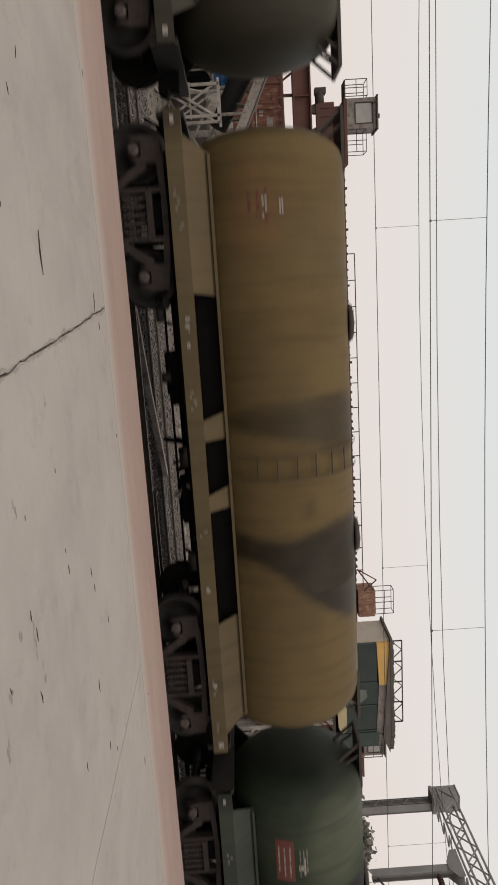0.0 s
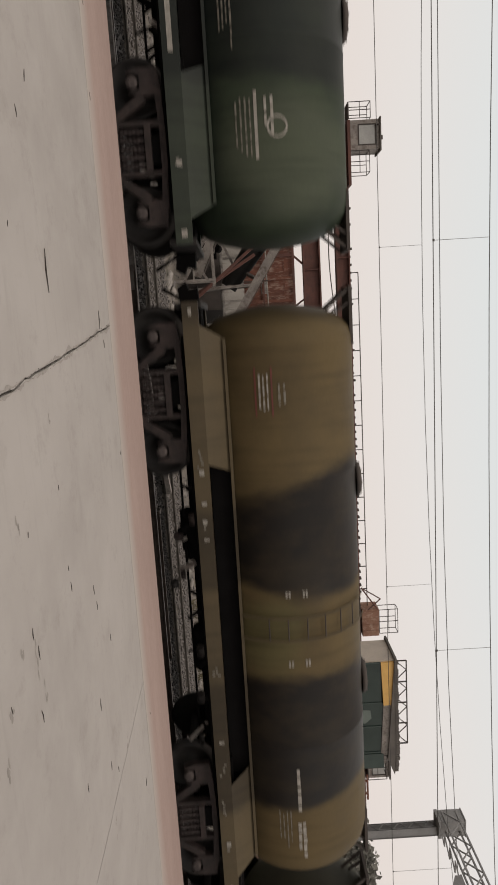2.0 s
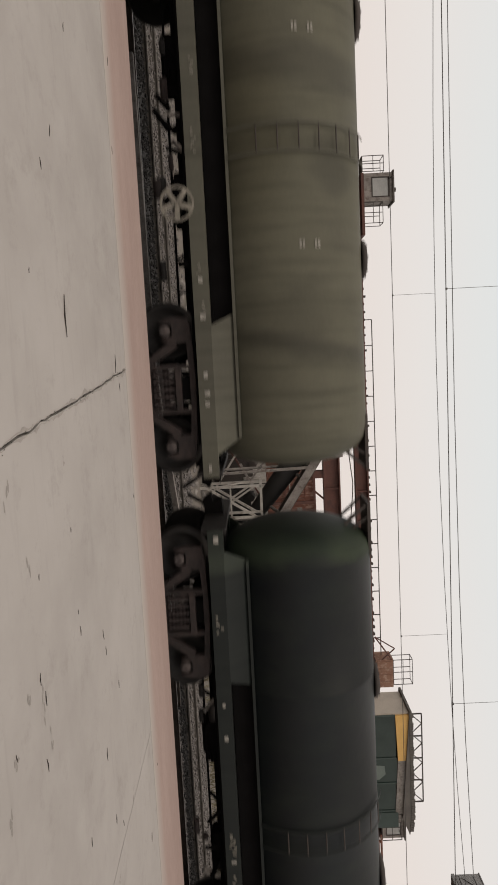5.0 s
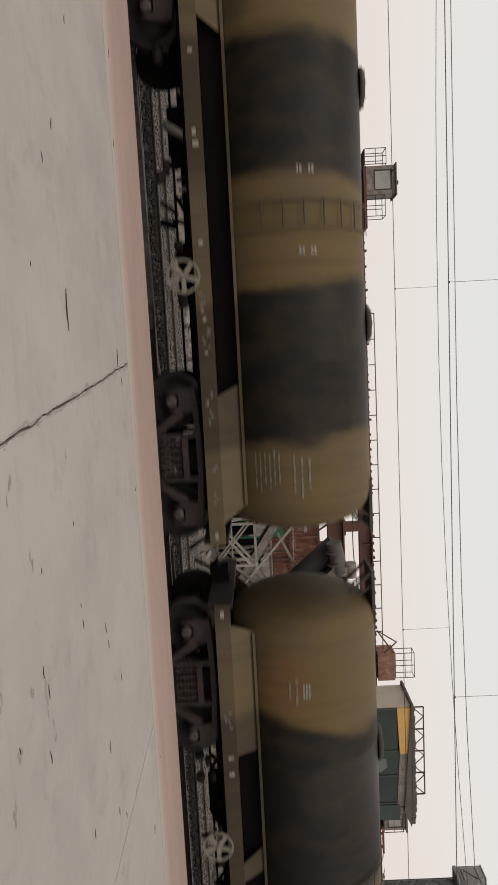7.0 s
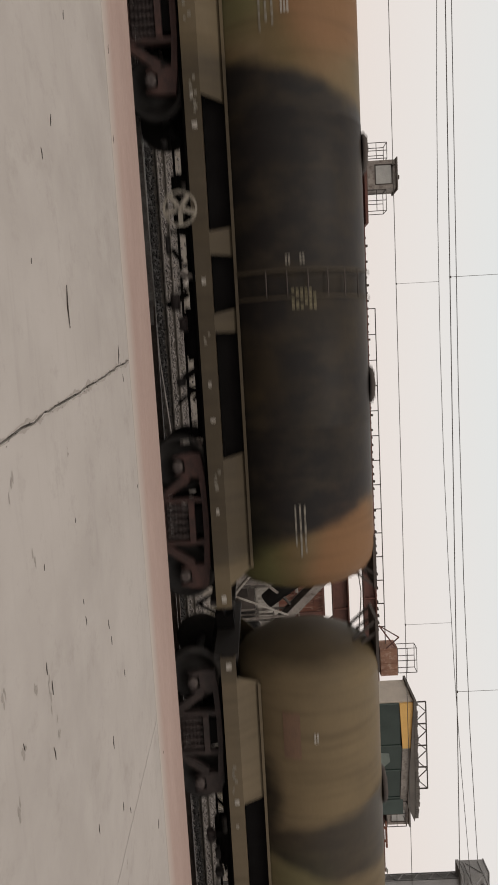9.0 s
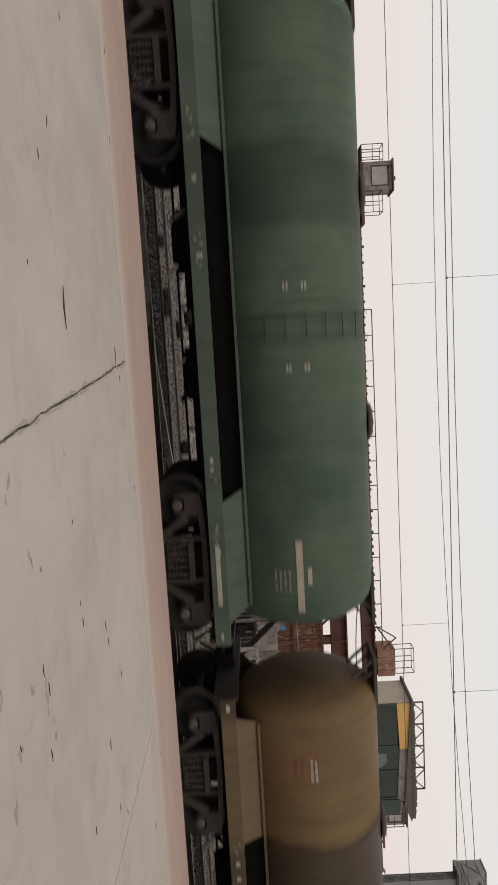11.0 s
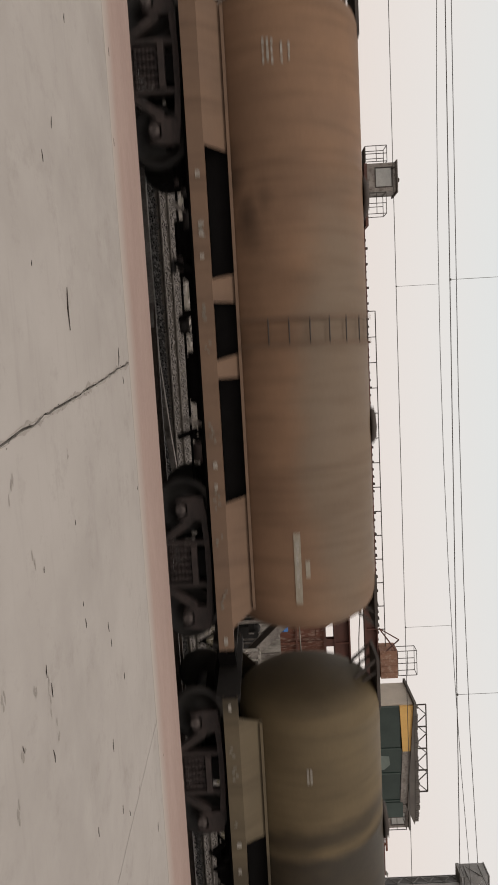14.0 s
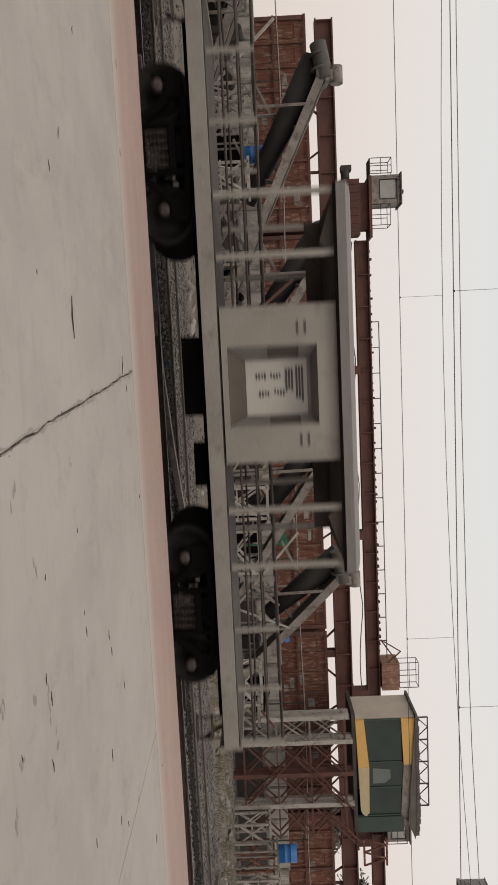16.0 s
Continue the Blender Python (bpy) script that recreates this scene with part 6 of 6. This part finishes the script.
# ---------------------------------------------------------------- brake van at the tail
def brake_van():
    v = thing("brake_van", "grey painted goods brake van with open railed decks", "brake van", (PITCH * 15 + 7.15 - run(0), 0, 0))
    for s in (-1, 1):
        a, b = sorted((s * 1.45, s * 1.33))
        piece("side_sill", v, M_VAN, (-6.5, 6.5, a, b, 1.04, 1.30), bevel=0.01)
    piece("deck", v, M_DARKST, (-6.5, 6.5, -1.33, 1.33, 1.26, 1.32))
    piece("centre_sill", v, M_BLACK, (-6.4, 6.4, -0.5, 0.5, 0.9, 1.26), (-5.0, 5.0, -1.2, 1.2, 1.02, 1.25))
    for e in (-1, 1):
        piece("headstock", v, M_VAN, (min(e * 6.5, e * 6.58), max(e * 6.5, e * 6.58), -1.4, 1.4, 0.95, 1.36), bevel=0.01)
        shared("coupler", "coupler", coupler, M_BLACK, v, (e * 6.58, 0, 0), turn=(0, 0, 0 if e > 0 else 180))
        bogie(v, e * 4.0, M_BLACK, "k")
    # guard's cabin with a recessed door bay
    x0, x1, zb, zt = -1.33, 1.33, 1.34, 3.36
    d0, d1 = -0.66, 0.62
    bm = bmesh.new()  # one plate with the bay cut out of it
    rim_plate(bm, (x0, x1, zb, zt), (d0, d1 + 0.08, 1.44, 2.96), -1.40, -1.34)
    part("front_wall", bm, M_VAN, v, "grey wall with a recessed door bay")
    piece("far_wall", v, M_VAN, (x0, x1, 1.34, 1.40, zb, zt))
    for e in (-1, 1):
        a, b = sorted((e * 1.33, e * 1.27))
        piece("end_wall", v, M_VAN, (a, b, -1.338, -0.5, zb, zt), (a, b, 0.5, 1.338, zb, zt), (a, b, -0.5, 0.5, 2.95, zt))
        piece("end_door", v, M_VAN, (min(e * 1.29, e * 1.25), max(e * 1.29, e * 1.25), -0.5, 0.5, zb, 2.95))
        outer, inner = (d0, -0.44) if e < 0 else (d1 + 0.08, 0.56)  # splayed side of the door bay with its small window
        bm = bmesh.new()
        for za, zb2, fa, fb in ((1.46, 2.12, 0, 1), (2.66, 2.95, 0, 1), (2.12, 2.66, 0, 0.12), (2.12, 2.66, 0.88, 1)):
            ve = [bm.verts.new((outer + (inner - outer) * f, -1.36 + 0.38 * f, z)) for f, z in ((fa, za), (fb, za), (fb, zb2), (fa, zb2))]
            bm.faces.new(ve)
        bmesh.ops.solidify(bm, geom=bm.faces[:], thickness=0.02)
        part("reveal", bm, M_VANPANEL, v)
        bm = bmesh.new()
        bar(bm, (outer + (inner - outer) * 0.12 + e * 0.02, -1.31, 2.39), (outer + (inner - outer) * 0.88 + e * 0.02, -1.03, 2.39), 0.02, 0.54)
        part("side_window", bm, M_DULL, v)
        # dark panels added under the canopy to stand for its shade
        for ca, cb in ((1.36, 3.2),):
            piece("verandah_lining", v, M_DARKST, (min(e * ca, e * cb), max(e * ca, e * cb), 1.33, 1.38, 3.02, 3.37), (min(e * ca, e * cb), max(e * ca, e * cb), -1.3, 1.33, 3.33, 3.375), bevel=0)
        for xa, xb in ((e * 0.80, e * 0.80 + 0.12),):
            piece("frame_strip", v, M_VAN, (x0 + 0.02 if e < 0 else x1 - 0.10, x0 + 0.10 if e < 0 else x1 - 0.02, -1.412, -1.402, zb + 0.05, zt - 0.05))
    piece("door", v, M_VANPANEL, (-0.46, 0.58, -1.0, -0.96, 1.72, 2.92), label="pale recessed door with worn lettering", bevel=0.01)
    bm = bmesh.new()
    prism(bm, [(-1.36, 1.45), (-1.0, 1.73), (-1.0, 1.70), (-1.36, 1.42)], "x", d0 + 0.02, d1 + 0.06)
    part("sloping_sill", bm, M_DULL, v, "dull brown sloping sill")
    bm = bmesh.new()
    prism(bm, [(-1.36, 2.96), (-1.0, 2.86), (-1.0, 2.89), (-1.36, 2.99)], "x", d0 + 0.02, d1 + 0.06)
    part("sloping_head", bm, M_VANROOF, v)
    piece("door_frame", v, M_VANROOF, (-0.46, 0.58, -1.008, -1.002, 2.80, 2.87), (-0.46, -0.42, -1.008, -1.002, 1.74, 2.80), (0.54, 0.58, -1.008, -1.002, 1.74, 2.80), bevel=0)
    rs = random.Random(3)
    for x, z in ((-0.20, 1.90), (-0.20, 2.16), (0.10, 1.95), (0.08, 2.22)):
        for i in range(4):
            c = z + i * 0.05
            piece("lettering", v, M_SOOT, (x + rs.uniform(0, 0.03), x + rs.uniform(0.08, 0.13), -1.012, -1.003, c, c + 0.03), bevel=0)
    for x, x2, z in ((-0.26, 0.17, 2.42), (-0.30, 0.34, 2.60)):
        for i in range(3):
            piece("lettering", v, M_SOOT, (x, x2 - rs.uniform(0, 0.08), -1.012, -1.003, z + i * 0.05, z + i * 0.05 + 0.035), bevel=0)
    for x in (-1.05, 0.85):
        for i in range(2):
            piece("lettering", v, M_SOOT, (x, x + 0.22, -1.408, -1.402, 2.62 + 0.13 * i, 2.66 + 0.13 * i), bevel=0)
    # roof with its verandah ends
    bm = bmesh.new()
    prism(bm, [(-1.5, 3.38), (1.5, 3.38), (1.5, 3.46), (1.2, 3.60), (0.6, 3.70), (0, 3.73), (-0.6, 3.70), (-1.2, 3.60), (-1.5, 3.50)], "x", -3.25, 3.30)
    part("roof", bm, M_VANROOF, v, bevel=0.01)
    piece("gutter", v, M_VANROOF, (-3.25, 3.3, -1.54, -1.505, 3.34, 3.43))
    # black strip drawn as the line of shade below the gutter
    piece("eave_strip", v, M_BLACK, (-3.24, 3.29, -1.53, -1.50, 3.29, 3.335), bevel=0)
    for e in (-1, 1):
        for s in (-1, 1):
            bm = bmesh.new()
            prism(bm, [(e * 3.25, 3.36), (e * 2.1, 3.36), (e * 2.3, 3.05)], "y", s * 1.40 - 0.02, s * 1.40 + 0.02)
            part("canopy_bracket", bm, M_DARKST, v)
            for x in (2.15, 3.15):
                piece("verandah_post", v, M_VAN, (e * x - 0.05, e * x + 0.05, s * 1.40 - 0.04, s * 1.40 + 0.04, 1.34, 3.38), bevel=0.01)
            for x in (4.3, 5.4, 6.4):
                piece("rail_post", v, M_VAN, (e * x - 0.035, e * x + 0.035, s * 1.40 - 0.03, s * 1.40 + 0.03, 1.34, 2.12), bevel=0.008)
            for z in (1.58, 1.84, 2.10):
                bm = bmesh.new()
                tube(bm, (e * 1.33, s * 1.40, z), (e * 6.42, s * 1.40, z), 0.022, 8)
                part("handrail", bm, M_DARKST, v)
        bm = bmesh.new()
        for z in (1.58, 1.84, 2.10):
            tube(bm, (e * 6.42, -1.4, z), (e * 6.42, 1.4, z), 0.022, 8)
        part("end_rail", bm, M_DARKST, v)
    bm = bmesh.new()
    box(bm, -0.9, 0.5, -0.95, -0.45, 0.62, 0.98)
    tube(bm, (1.0, -0.7, 0.84), (1.8, -0.7, 0.84), 0.13, 14)
    part("battery_box", bm, M_BLACK, v, bevel=0.02)
    for e in (-1, 1):
        bm = bmesh.new()
        for z in (0.55, 0.82):
            box(bm, e * 6.1 - 0.2, e * 6.1 + 0.2, -1.5, -1.3, z, z + 0.03)
        bar(bm, (e * 6.1 - 0.2, -1.42, 0.55), (e * 6.1 - 0.2, -1.42, 1.1), 0.035)
        bar(bm, (e * 6.1 + 0.2, -1.42, 0.55), (e * 6.1 + 0.2, -1.42, 1.1), 0.035)
        part("foot_step", bm, M_DARKST, v)
    return v


TRAIN.append(brake_van())


# ---------------------------------------------------------------- what moves
def motions():
    for ob in TRAIN:
        x0 = ob.location.x + run(0)
        walk(ob, [(t / 4, Matrix.Translation((x0 - run(t / 4), 0, 0))) for t in range(65)])
    for w in WHEELS:
        at = w.location.copy()
        rows = []
        for i in range(481):
            t = i / 30
            rows.append((t, Matrix.Translation(at) @ Matrix.Rotation(-(run(t) - run(0)) / 0.485, 4, "Y")))
        walk(w, rows)


motions()
